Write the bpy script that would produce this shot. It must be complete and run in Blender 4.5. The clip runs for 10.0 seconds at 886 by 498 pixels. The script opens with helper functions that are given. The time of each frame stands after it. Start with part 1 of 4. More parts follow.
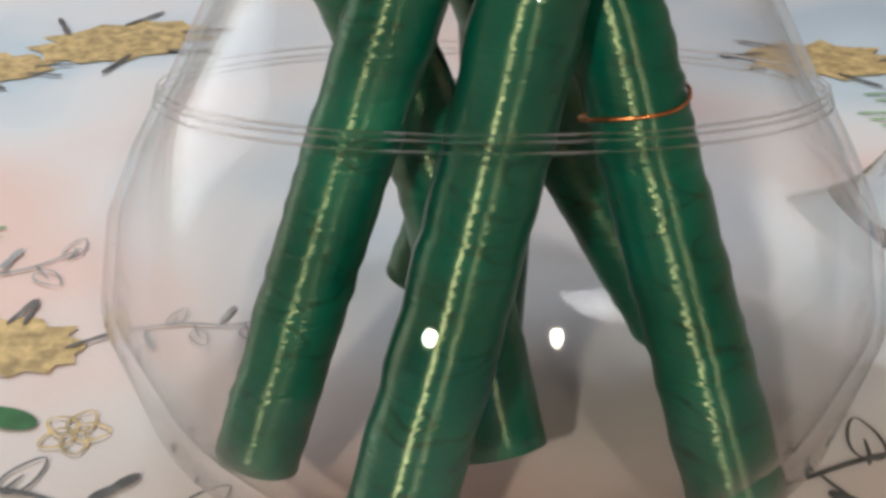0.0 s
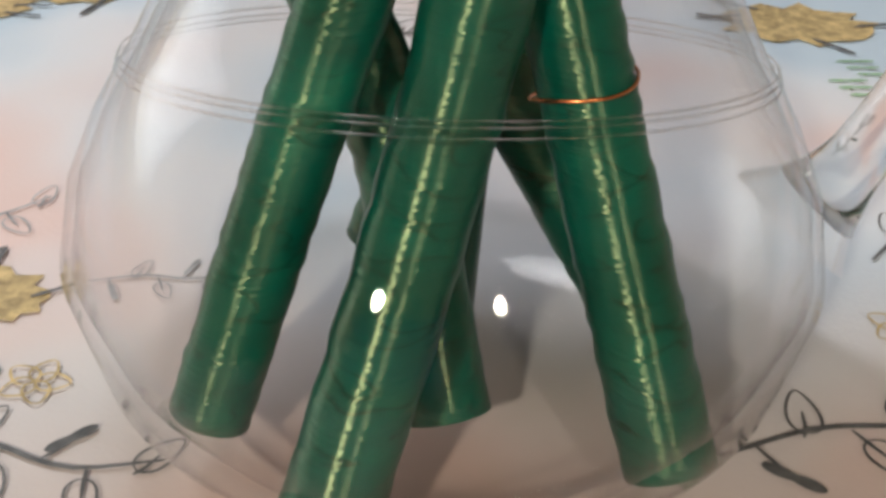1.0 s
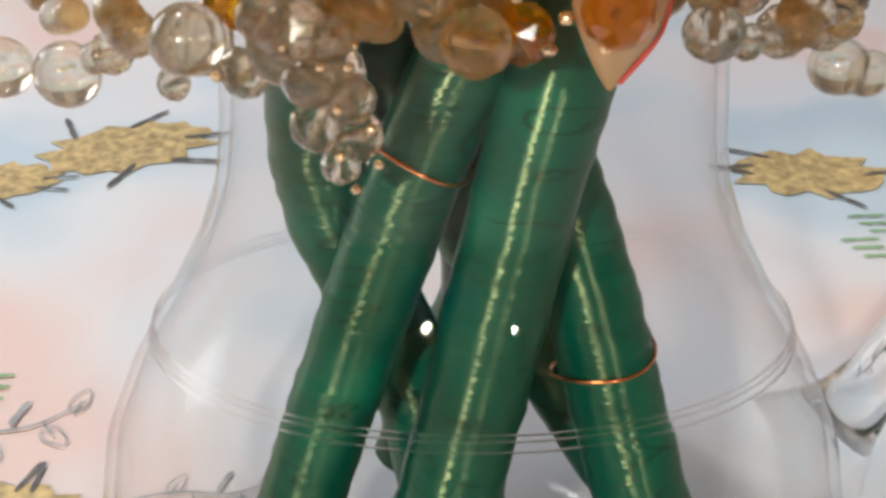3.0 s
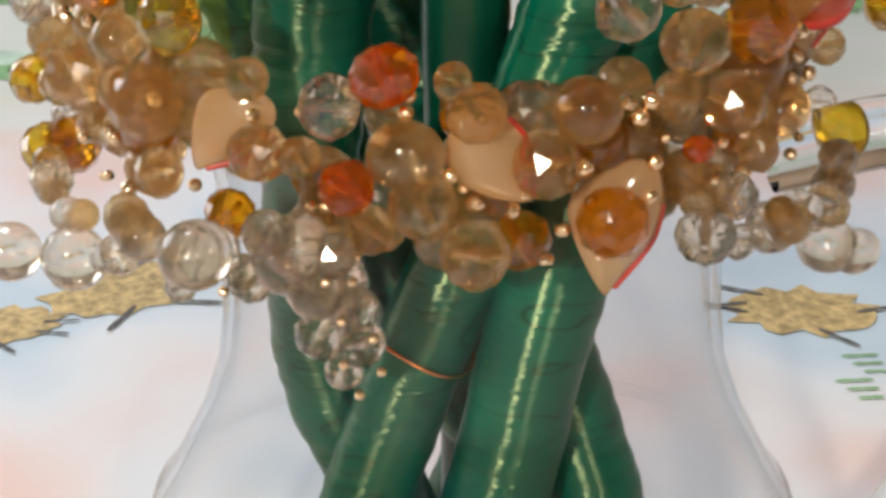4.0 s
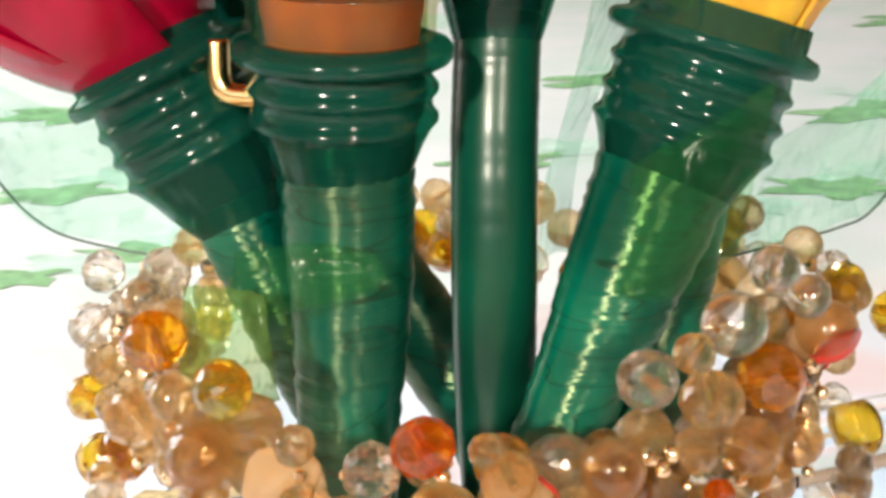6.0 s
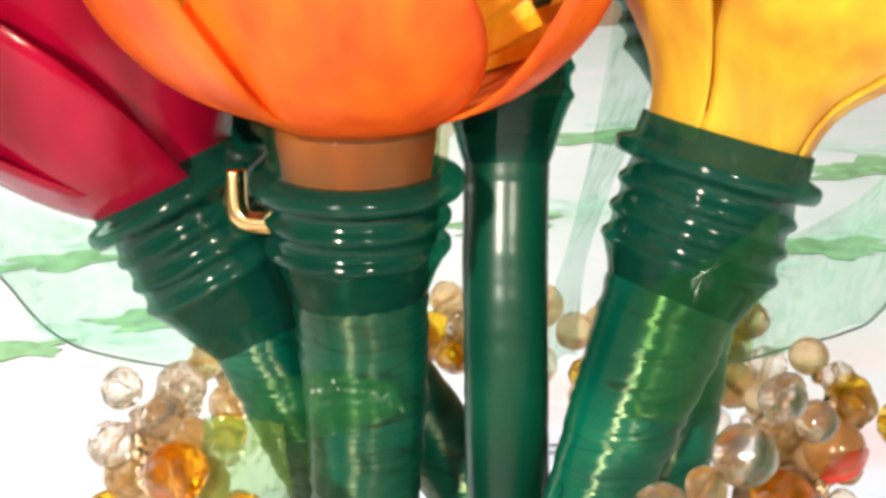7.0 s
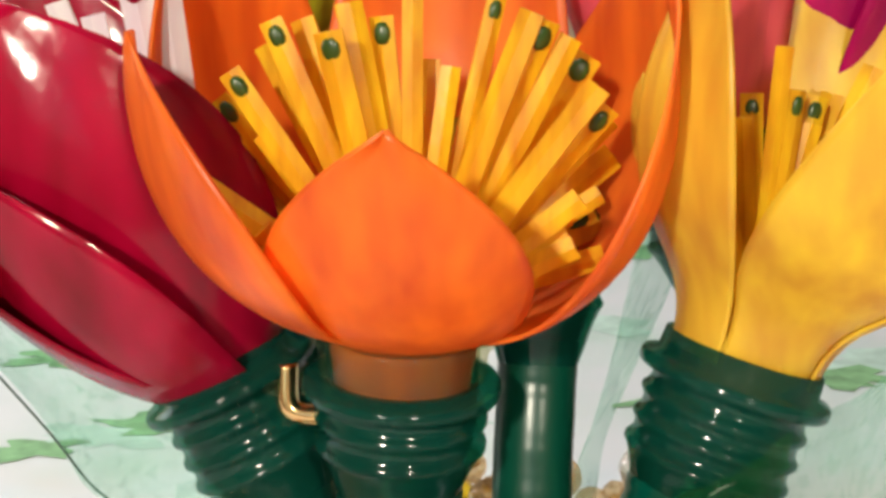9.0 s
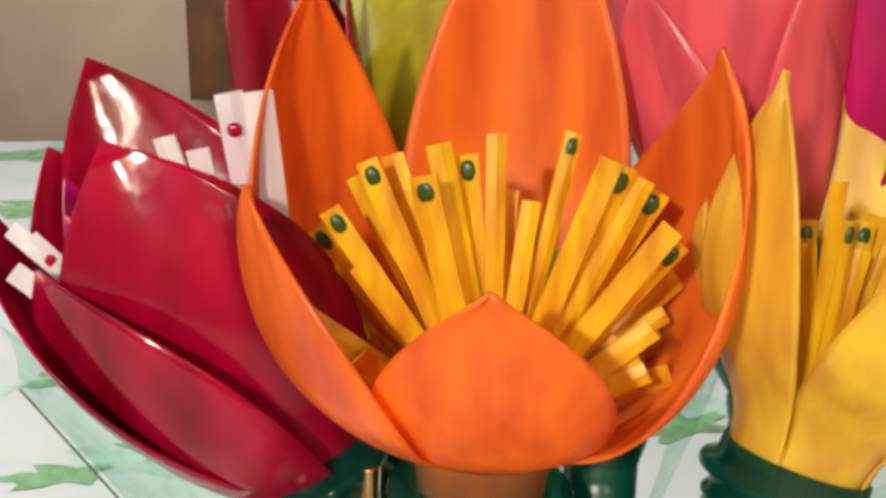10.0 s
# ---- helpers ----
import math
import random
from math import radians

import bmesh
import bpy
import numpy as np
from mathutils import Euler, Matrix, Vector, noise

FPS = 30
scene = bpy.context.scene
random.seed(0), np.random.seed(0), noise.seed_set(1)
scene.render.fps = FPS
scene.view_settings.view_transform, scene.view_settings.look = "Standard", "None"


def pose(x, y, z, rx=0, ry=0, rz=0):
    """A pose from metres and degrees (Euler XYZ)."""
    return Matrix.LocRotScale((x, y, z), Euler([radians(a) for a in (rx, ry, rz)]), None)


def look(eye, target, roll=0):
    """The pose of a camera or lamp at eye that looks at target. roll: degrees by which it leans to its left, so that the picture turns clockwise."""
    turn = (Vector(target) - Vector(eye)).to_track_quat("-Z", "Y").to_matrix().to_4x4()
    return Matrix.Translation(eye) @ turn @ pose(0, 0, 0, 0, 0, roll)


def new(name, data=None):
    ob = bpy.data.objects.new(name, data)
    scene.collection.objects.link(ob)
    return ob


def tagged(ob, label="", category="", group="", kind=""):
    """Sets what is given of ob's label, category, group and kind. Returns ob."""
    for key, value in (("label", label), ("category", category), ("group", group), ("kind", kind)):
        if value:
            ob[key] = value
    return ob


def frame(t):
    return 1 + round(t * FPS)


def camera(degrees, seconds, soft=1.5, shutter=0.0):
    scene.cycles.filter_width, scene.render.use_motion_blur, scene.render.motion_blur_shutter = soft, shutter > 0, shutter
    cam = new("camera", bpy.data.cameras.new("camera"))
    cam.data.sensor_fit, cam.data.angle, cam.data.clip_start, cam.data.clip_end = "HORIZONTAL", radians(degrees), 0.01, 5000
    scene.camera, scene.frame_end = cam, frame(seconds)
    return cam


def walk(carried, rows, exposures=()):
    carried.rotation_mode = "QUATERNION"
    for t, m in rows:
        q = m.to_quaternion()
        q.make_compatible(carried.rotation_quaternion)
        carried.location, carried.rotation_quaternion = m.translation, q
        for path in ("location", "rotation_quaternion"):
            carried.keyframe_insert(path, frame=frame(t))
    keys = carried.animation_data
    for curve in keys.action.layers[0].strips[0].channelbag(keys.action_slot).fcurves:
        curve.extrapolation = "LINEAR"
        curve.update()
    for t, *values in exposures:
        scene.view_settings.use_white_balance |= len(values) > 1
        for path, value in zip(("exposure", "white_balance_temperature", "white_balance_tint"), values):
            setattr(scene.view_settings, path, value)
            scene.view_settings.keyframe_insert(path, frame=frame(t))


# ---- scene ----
EXPO = 0.35
cam = camera(40.556, 10.0, 3.4)
PATH = [
    (0.0, (0.0029, -0.1746, 0.1362), (0.0034, 0.0413, 0.0102), -0.15),
    (0.5, (-0.0, -0.1816, 0.1338), (-0.0045, 0.0301, 0.0009), 0.54),
    (1.0, (0.0098, -0.1753, 0.1442), (0.0117, 0.033, 0.0061), 1.85),
    (1.5, (0.006, -0.1736, 0.1538), (0.0028, 0.0347, 0.0156), 0.62),
    (2.0, (0.0079, -0.1721, 0.1552), (0.0044, 0.0344, 0.0143), 0.13),
    (2.5, (0.0084, -0.1656, 0.1674), (0.0059, 0.0444, 0.0318), -0.29),
    (2.7, (0.0084, -0.1638, 0.1726), (0.0057, 0.0472, 0.0385), -0.27),
    (3.8, (0.0074, -0.1578, 0.1898), (0.0088, 0.0629, 0.0724), -0.46),
    (4.0, (0.0076, -0.1582, 0.1923), (0.0067, 0.0647, 0.0791), -0.58),
    (4.5, (0.0078, -0.1569, 0.2044), (0.0085, 0.0696, 0.0987), 0.05),
    (5.0, (0.0081, -0.1566, 0.2091), (0.0069, 0.0727, 0.1096), -1.02),
    (5.5, (0.0103, -0.1567, 0.2158), (0.0056, 0.0767, 0.1262), -1.87),
    (5.7, (0.0088, -0.1571, 0.218), (0.0036, 0.0769, 0.1302), -2.0),
    (7.0, (0.0056, -0.1569, 0.2339), (0.0004, 0.0808, 0.1566), -2.79),
    (7.5, (0.0053, -0.1569, 0.2398), (-0.0005, 0.083, 0.1697), -2.59),
    (8.0, (0.0035, -0.1566, 0.2419), (-0.0002, 0.0848, 0.1769), -1.72),
    (8.5, (0.0011, -0.1601, 0.247), (-0.0018, 0.0823, 0.1858), -0.51),
    (9.0, (0.0, -0.1661, 0.2564), (-0.0048, 0.0764, 0.1958), -0.39),
    (9.5, (-0.0032, -0.1683, 0.2698), (-0.0086, 0.0732, 0.2053), -0.29),
    (10.0, (-0.0138, -0.1749, 0.2798), (-0.0173, 0.0673, 0.2181), 0.05),
]
walk(cam, [(t, look(eye, target, roll)) for t, eye, target, roll in PATH],
     [(0.0, EXPO - 0.40), (1.2, EXPO - 0.38), (2.5, EXPO - 0.25), (4.5, EXPO - 0.15), (5.5, EXPO + 0.38), (7.0, EXPO + 0.70), (8.0, EXPO + 0.44), (9.0, EXPO + 0.1), (10.0, EXPO)])

# ---- light: a pale room, a window on one side, warm bulbs set low in front ----
world = bpy.data.worlds.new("world")
scene.world = world
world.use_nodes = True
sky = world.node_tree.nodes.new("ShaderNodeTexSky")
sky.sky_type, sky.sun_disc, sky.sun_elevation, sky.sun_rotation = "NISHITA", False, radians(35), radians(-60)
world.node_tree.links.new(sky.outputs[0], world.node_tree.nodes["Background"].inputs[0])
world.node_tree.nodes["Background"].inputs[1].default_value = 0.1


def area_lamp(name, m, sx, sy, watts, colour):
    data = bpy.data.lights.new(name, "AREA")
    data.shape, data.size, data.size_y, data.energy, data.color = "RECTANGLE", sx, sy, watts, colour
    lamp = new(name, data)
    lamp.matrix_world = m
    return lamp


area_lamp("window_light", look((-1.9, 1.1, 0.75), (0.1, 0.2, 0.05)), 1.2, 1.0, 10, (0.94, 0.97, 1.0))
area_lamp("ceiling_light_lamp", look((-0.42, 0.62, 1.57), (-0.42, 0.62, 0.0)), 0.5, 0.5, 17.5, (0.93, 0.96, 1.0))
for bulb_at, watts in (((-0.30, -0.85, 0.56), 7.0), ((0.30, -0.92, 0.60), 2.6)):
    bulb = area_lamp("bulb_lamp", look(bulb_at, (0.0, 0.0, 0.15)), 0.055, 0.055, watts, (1.0, 0.9, 0.72))
    bulb.data.shape = "DISK"

# ---- materials ----
MATS = {}


def material(name, build):
    if name not in MATS:
        m = bpy.data.materials.new(name)
        m.use_nodes = True
        build(m.node_tree, m.node_tree.nodes["Principled BSDF"])
        MATS[name] = m
    return MATS[name]


def noise_node(tree, scale, detail=4.0, coord="Object"):
    tc = tree.nodes.new("ShaderNodeTexCoord")
    n = tree.nodes.new("ShaderNodeTexNoise")
    n.inputs["Scale"].default_value, n.inputs["Detail"].default_value = scale, detail
    tree.links.new(tc.outputs[coord], n.inputs["Vector"])
    return n


def ramp_node(tree, source, stops):
    r = tree.nodes.new("ShaderNodeValToRGB")
    while len(r.color_ramp.elements) < len(stops):
        r.color_ramp.elements.new(0.5)
    for el, (p, c) in zip(r.color_ramp.elements, stops):
        el.position, el.color = p, (*c, 1)
    tree.links.new(source, r.inputs[0])
    return r


def bump_from(tree, bsdf, source, strength, distance):
    b = tree.nodes.new("ShaderNodeBump")
    b.inputs["Strength"].default_value, b.inputs["Distance"].default_value = strength, distance
    tree.links.new(source, b.inputs["Height"])
    tree.links.new(b.outputs[0], bsdf.inputs["Normal"])
    return b


def plain(name, colour, rough=0.5, metal=0.0, var=0.12, scale=60.0, bump=0.0):
    def build(tree, p):
        n = noise_node(tree, scale)
        lo = tuple(c * (1 - var) for c in colour)
        hi = tuple(min(1, c * (1 + var)) for c in colour)
        r = ramp_node(tree, n.outputs[0], [(0.3, lo), (0.7, hi)])
        tree.links.new(r.outputs[0], p.inputs["Base Color"])
        p.inputs["Roughness"].default_value, p.inputs["Metallic"].default_value = rough, metal
        if bump:
            bump_from(tree, p, n.outputs[0], bump, 0.002)
    return material(name, build)


def sheet_plastic(name, colour, glow=0.4, rough=0.28, var=0.18, streak=55.0, other=None, crumple=0.12):
    """Thin coloured plastic: glossy skin over a body that lets light through."""
    def build(tree, p):
        tc = tree.nodes.new("ShaderNodeTexCoord")
        mp = tree.nodes.new("ShaderNodeMapping")
        mp.inputs["Scale"].default_value = (1.0, 1.0, 0.22)
        tree.links.new(tc.outputs["Object"], mp.inputs[0])
        n = tree.nodes.new("ShaderNodeTexNoise")
        n.inputs["Scale"].default_value, n.inputs["Detail"].default_value = streak * 3, 2.5
        tree.links.new(mp.outputs[0], n.inputs["Vector"])
        lo = tuple(c * (1 - var) ** (1 + 0.8 * (q == 1)) for q, c in enumerate(colour))
        hi = tuple(min(1, c * (1 + var) ** (1 + 0.8 * (q == 1))) for q, c in enumerate(colour))
        r = ramp_node(tree, n.outputs[0], [(0.32, lo), (0.68, other or hi)])
        tree.links.new(r.outputs[0], p.inputs["Base Color"])
        p.inputs["Roughness"].default_value = rough
        tr = tree.nodes.new("ShaderNodeBsdfTranslucent")
        tree.links.new(r.outputs[0], tr.inputs[0])
        mix = tree.nodes.new("ShaderNodeMixShader")
        mix.inputs[0].default_value = glow
        tree.links.new(p.outputs[0], mix.inputs[1])
        tree.links.new(tr.outputs[0], mix.inputs[2])
        tree.links.new(mix.outputs[0], tree.nodes["Material Output"].inputs[0])
        fine = noise_node(tree, 160.0, 2.0)
        bump_from(tree, p, fine.outputs[0], crumple, 0.001)
    return material(name, build)


def clear_sheet(name, colour, see=0.6, rough=0.1, tint=None):
    """Thin see-through tinted film."""
    def build(tree, p):
        p.inputs["Base Color"].default_value = (*colour, 1)
        p.inputs["Roughness"].default_value = rough
        t = tree.nodes.new("ShaderNodeBsdfTransparent")
        t.inputs[0].default_value = (*(tint or [min(1, 0.35 + 0.65 * c) for c in colour]), 1)
        mix = tree.nodes.new("ShaderNodeMixShader")
        n = noise_node(tree, 40.0, 3.0)
        r = ramp_node(tree, n.outputs[0], [(0.3, (see - 0.15,) * 3), (0.7, (see + 0.15,) * 3)])
        tree.links.new(r.outputs[0], mix.inputs[0])
        tree.links.new(p.outputs[0], mix.inputs[1])
        tree.links.new(t.outputs[0], mix.inputs[2])
        tree.links.new(mix.outputs[0], tree.nodes["Material Output"].inputs[0])
    return material(name, build)


def glass(name, colour=(1, 1, 1), rough=0.0, ior=1.45):
    def build(tree, p):
        p.inputs["Base Color"].default_value = (*colour, 1)
        p.inputs["Transmission Weight"].default_value = 1.0
        p.inputs["Roughness"].default_value, p.inputs["IOR"].default_value = rough, ior
        n = noise_node(tree, 60.0, 2.0)
        bump_from(tree, p, n.outputs[0], 0.05, 0.001)
    return material(name, build)


def stem_build(tree, p):
    n = noise_node(tree, 45.0, 4.0)
    r = ramp_node(tree, n.outputs[0], [(0.25, (0.0003, 0.055, 0.036)), (0.55, (0.0003, 0.118, 0.082)), (0.8, (0.0008, 0.25, 0.15))])
    # dark lines where one turn of film ends on the next
    place = tree.nodes.new("ShaderNodeTexCoord")
    flat = tree.nodes.new("ShaderNodeMapping")
    flat.inputs["Scale"].default_value = (0.22, 0.22, 1.0)
    tree.links.new(place.outputs["Object"], flat.inputs[0])
    turns = tree.nodes.new("ShaderNodeTexNoise")
    turns.inputs["Scale"].default_value, turns.inputs["Detail"].default_value = 190.0, 1.0
    tree.links.new(flat.outputs[0], turns.inputs["Vector"])
    lines = ramp_node(tree, turns.outputs[0], [(0.44, (1.0, 1.0, 1.0)), (0.462, (0.82, 0.82, 0.82)), (0.472, (0.28, 0.28, 0.28)), (0.482, (1.0, 1.0, 1.0))])
    dark = tree.nodes.new("ShaderNodeMix")
    dark.data_type, dark.blend_type = "RGBA", "MULTIPLY"
    dark.inputs["Factor"].default_value = 1.0
    tree.links.new(r.outputs[0], dark.inputs["A"])
    tree.links.new(lines.outputs[0], dark.inputs["B"])
    tree.links.new(dark.outputs["Result"], p.inputs["Base Color"])
    tr = tree.nodes.new("ShaderNodeBsdfTranslucent")
    tree.links.new(dark.outputs["Result"], tr.inputs[0])
    mix = tree.nodes.new("ShaderNodeMixShader")
    mix.inputs[0].default_value = 0.3
    tree.links.new(p.outputs[0], mix.inputs[1])
    tree.links.new(tr.outputs[0], mix.inputs[2])
    tree.links.new(mix.outputs[0], tree.nodes["Material Output"].inputs[0])
    # the film is wound round and round: light is drawn out along the stem
    p.inputs["Roughness"].default_value = 0.33
    p.inputs["Anisotropic"].default_value = 0.96
    p.inputs["Specular IOR Level"].default_value = 0.85
    p.inputs["IOR"].default_value = 1.6
    p.inputs["Specular Tint"].default_value = (0.82, 1.0, 0.56, 1)
    tan = tree.nodes.new("ShaderNodeTangent")
    tan.direction_type, tan.uv_map = "UV_MAP", "UVMap"
    tree.links.new(tan.outputs[0], p.inputs["Tangent"])
    tc = tree.nodes.new("ShaderNodeTexCoord")
    mp = tree.nodes.new("ShaderNodeMapping")
    mp.inputs["Scale"].default_value = (0.06, 0.06, 1.0)
    tree.links.new(tc.outputs["Object"], mp.inputs[0])
    ridge = tree.nodes.new("ShaderNodeTexNoise")
    ridge.inputs["Scale"].default_value, ridge.inputs["Detail"].default_value = 900.0, 2.0
    tree.links.new(mp.outputs[0], ridge.inputs["Vector"])
    bump_from(tree, p, ridge.outputs[0], 0.8, 0.0005)


STEM = material("wrapped_green_film", stem_build)
STEM_DARK = plain("dark_green_film", (0.001, 0.050, 0.030), 0.30, 0, 0.3, 40, 0.15)
NECK = clear_sheet("green_bottle_plastic", (0.004, 0.065, 0.048), 0.48, 0.10, (0.12, 0.50, 0.37))
WRAP = clear_sheet("clear_green_wrap", (0.30, 0.50, 0.16), 0.7, 0.12)
WRAP_GREEN = clear_sheet("fresh_green_wrap", (0.03, 0.20, 0.08), 0.85, 0.2, (0.78, 0.93, 0.76))
WRAP_DARK = clear_sheet("see_through_green_plastic", (0.02, 0.10, 0.06), 0.88, 0.08, (0.94, 0.92, 0.76))
ORANGE = sheet_plastic("orange_petal_plastic", (0.95, 0.20, 0.022), 0.45, 0.36, 0.21, 45)
YELLOW = sheet_plastic("yellow_petal_plastic", (0.92, 0.59, 0.06), 0.45, 0.34, 0.16, 45)
# crimson with the magenta sheen of its folds put into the colour
RED = sheet_plastic("crimson_sheen_plastic", (0.30, 0.0015, 0.012), 0.3, 0.16, 0.4, 22, (0.54, 0.003, 0.050), 0.2)
MAGENTA = sheet_plastic("magenta_petal_plastic", (0.46, 0.005, 0.12), 0.3, 0.08, 0.3, 40)
PINK = sheet_plastic("pink_petal_plastic", (0.8, 0.12, 0.17), 0.4, 0.3, 0.15, 45)
LIME = sheet_plastic("lime_petal_plastic", (0.48, 0.42, 0.02), 0.45, 0.3, 0.15, 45)
STAMEN = sheet_plastic("yellow_strip_plastic", (0.92, 0.52, 0.02), 0.4, 0.3, 0.2, 90)
WHITE_STRIP = sheet_plastic("white_strip_plastic", (0.82, 0.76, 0.80), 0.35, 0.25, 0.06, 90)
TIP = plain("dark_green_tip", (0.03, 0.07, 0.01), 0.35, 0, 0.4, 300)
MINT = clear_sheet("mint_leaf_film", (0.36, 0.62, 0.50), 0.85, 0.15, (0.82, 0.95, 0.88))
LEAF_EDGE = plain("dark_leaf_edge", (0.05, 0.09, 0.07), 0.4)


def thin_glass_build(tree, p):
    """Blown glass wall: looked through without bending, with a mirror gloss that grows towards the rim."""
    clear = tree.nodes.new("ShaderNodeBsdfTransparent")
    clear.inputs[0].default_value = (0.985, 0.98, 0.975, 1)
    gloss = tree.nodes.new("ShaderNodeBsdfGlossy")
    gloss.inputs["Roughness"].default_value = 0.02
    edge = tree.nodes.new("ShaderNodeLayerWeight")
    edge.inputs["Blend"].default_value = 0.5
    power = tree.nodes.new("ShaderNodeMath")
    power.operation = "POWER"
    power.inputs[1].default_value = 4.4
    tree.links.new(edge.outputs["Facing"], power.inputs[0])
    fres = tree.nodes.new("ShaderNodeMapRange")
    fres.inputs["To Min"].default_value, fres.inputs["To Max"].default_value = 0.014, 0.8
    tree.links.new(power.outputs[0], fres.inputs["Value"])
    n = noise_node(tree, 55.0, 2.0)
    b = tree.nodes.new("ShaderNodeBump")
    b.inputs["Strength"].default_value, b.inputs["Distance"].default_value = 0.12, 0.001
    tree.links.new(n.outputs[0], b.inputs["Height"])
    tree.links.new(b.outputs[0], gloss.inputs["Normal"])
    mix = tree.nodes.new("ShaderNodeMixShader")
    tree.links.new(fres.outputs[0], mix.inputs[0])
    tree.links.new(clear.outputs[0], mix.inputs[1])
    tree.links.new(gloss.outputs[0], mix.inputs[2])
    tree.links.new(mix.outputs[0], tree.nodes["Material Output"].inputs[0])


GLASS = glass("clear_glass")
BLOWN = material("blown_glass_wall", thin_glass_build)
COPPER = plain("copper_wire_metal", (0.72, 0.3, 0.12), 0.25, 1.0)
GOLD = plain("gold_metal", (0.85, 0.6, 0.28), 0.18, 1.0)
GLINT_GOLD = plain("glint_gold_metal", (0.95, 0.74, 0.50), 0.14, 1.0)

def frosted(name, colour, through_part, rough=0.03, glow=0.0, see=0.0):
    """Tinted crystal; glow is light that wanders through a cloudy inside, see is what passes straight through."""
    def build(tree, p):
        n = noise_node(tree, 1.6, 2.0)
        r = ramp_node(tree, n.outputs[0], [(0.3, tuple(c * 0.88 for c in colour)), (0.7, colour)])
        tree.links.new(r.outputs[0], p.inputs["Base Color"])
        p.inputs["Transmission Weight"].default_value = through_part
        p.inputs["Roughness"].default_value, p.inputs["IOR"].default_value = rough, 1.5
        p.inputs["Coat Weight"].default_value, p.inputs["Coat Roughness"].default_value = 0.75, 0.10
        p.inputs["Coat IOR"].default_value = 1.7
        last = p
        for kind, share in (("ShaderNodeBsdfTranslucent", glow), ("ShaderNodeBsdfTransparent", see)):
            if share:
                extra = tree.nodes.new(kind)
                if kind == "ShaderNodeBsdfTranslucent":
                    extra.inputs[0].default_value = (*[c ** 1.5 for c in colour], 1)
                else:
                    extra.inputs[0].default_value = (1.0, 0.94, 0.84, 1)
                mix = tree.nodes.new("ShaderNodeMixShader")
                mix.inputs[0].default_value = share
                tree.links.new(last.outputs[0], mix.inputs[1])
                tree.links.new(extra.outputs[0], mix.inputs[2])
                last = mix
        tree.links.new(last.outputs[0], tree.nodes["Material Output"].inputs[0])
    return material(name, build)


BEAD = {
    "gold": GLINT_GOLD,
    "milky": frosted("milky_peach_crystal", (1.0, 0.78, 0.44), 0.95, 0.06, 0.24, 0.20),
    "orange": frosted("orange_crystal", (1.0, 0.33, 0.006), 0.95, 0.02, 0.26),
    "yellow": frosted("yellow_crystal", (1.0, 0.68, 0.04), 0.97, 0.02, 0.08),
    "clear": frosted("clear_crystal", (1.0, 0.93, 0.82), 1.0, 0.01, 0.04, 0.16),
    "amber": frosted("amber_crystal", (1.0, 0.52, 0.014), 0.97, 0.02, 0.16),
    "peach": frosted("peach_crystal", (1.0, 0.78, 0.44), 1.0, 0.02, 0.19, 0.18),
}
SHELL = frosted("peach_shell", (0.93, 0.66, 0.38), 0.6, 0.12, 0.24, 0.3)
SHELL_RED = plain("red_shell_edge", (0.40, 0.03, 0.02), 0.3)


# ---- mesh helpers ----
def thing(name, at, label, category, group="", kind=""):
    ob = new(name)
    ob.empty_display_size = 0.01
    ob.location = at
    return tagged(ob, label, category, group, kind)


def world_base(ob):
    base = Vector(ob.location)
    while ob.parent:
        ob = ob.parent
        base += Vector(ob.location)
    return base


def part(name, bm, mat, parent, label="", smooth=True, at=None):
    """Links a bmesh in world metres as one mesh under its thing."""
    me = bpy.data.meshes.new(name)
    bmesh.ops.recalc_face_normals(bm, faces=bm.faces)
    bm.to_mesh(me)
    bm.free()
    if parent is not None:
        base = world_base(parent)
        me.transform(Matrix.Translation(-base))
    me.materials.append(mat)
    for f in me.polygons:
        f.use_smooth = smooth
    ob = new(name, me)
    ob.parent = parent
    if label:
        ob["label"] = label
    return ob


def grid_faces(bm, rows, close=False):
    for a, b in zip(rows, rows[1:]):
        n = len(a)
        for i in range(n if close else n - 1):
            j = (i + 1) % n
            bm.faces.new((a[i], a[j], b[j], b[i]))


def spline(points, n):
    """n points along a smooth line through the given ones, with tangents."""
    pts = [Vector(p) for p in points]
    pts = [pts[0] * 2 - pts[1]] + pts + [pts[-1] * 2 - pts[-2]]
    segs = len(pts) - 3
    out = []
    for k in range(n):
        u = k / (n - 1) * segs
        i = min(int(u), segs - 1)
        t = u - i
        a, b, c, d = pts[i:i + 4]
        out.append(0.5 * (2 * b + (c - a) * t + (2 * a - 5 * b + 4 * c - d) * t * t + (3 * b - a - 3 * c + d) * t ** 3))
    return out


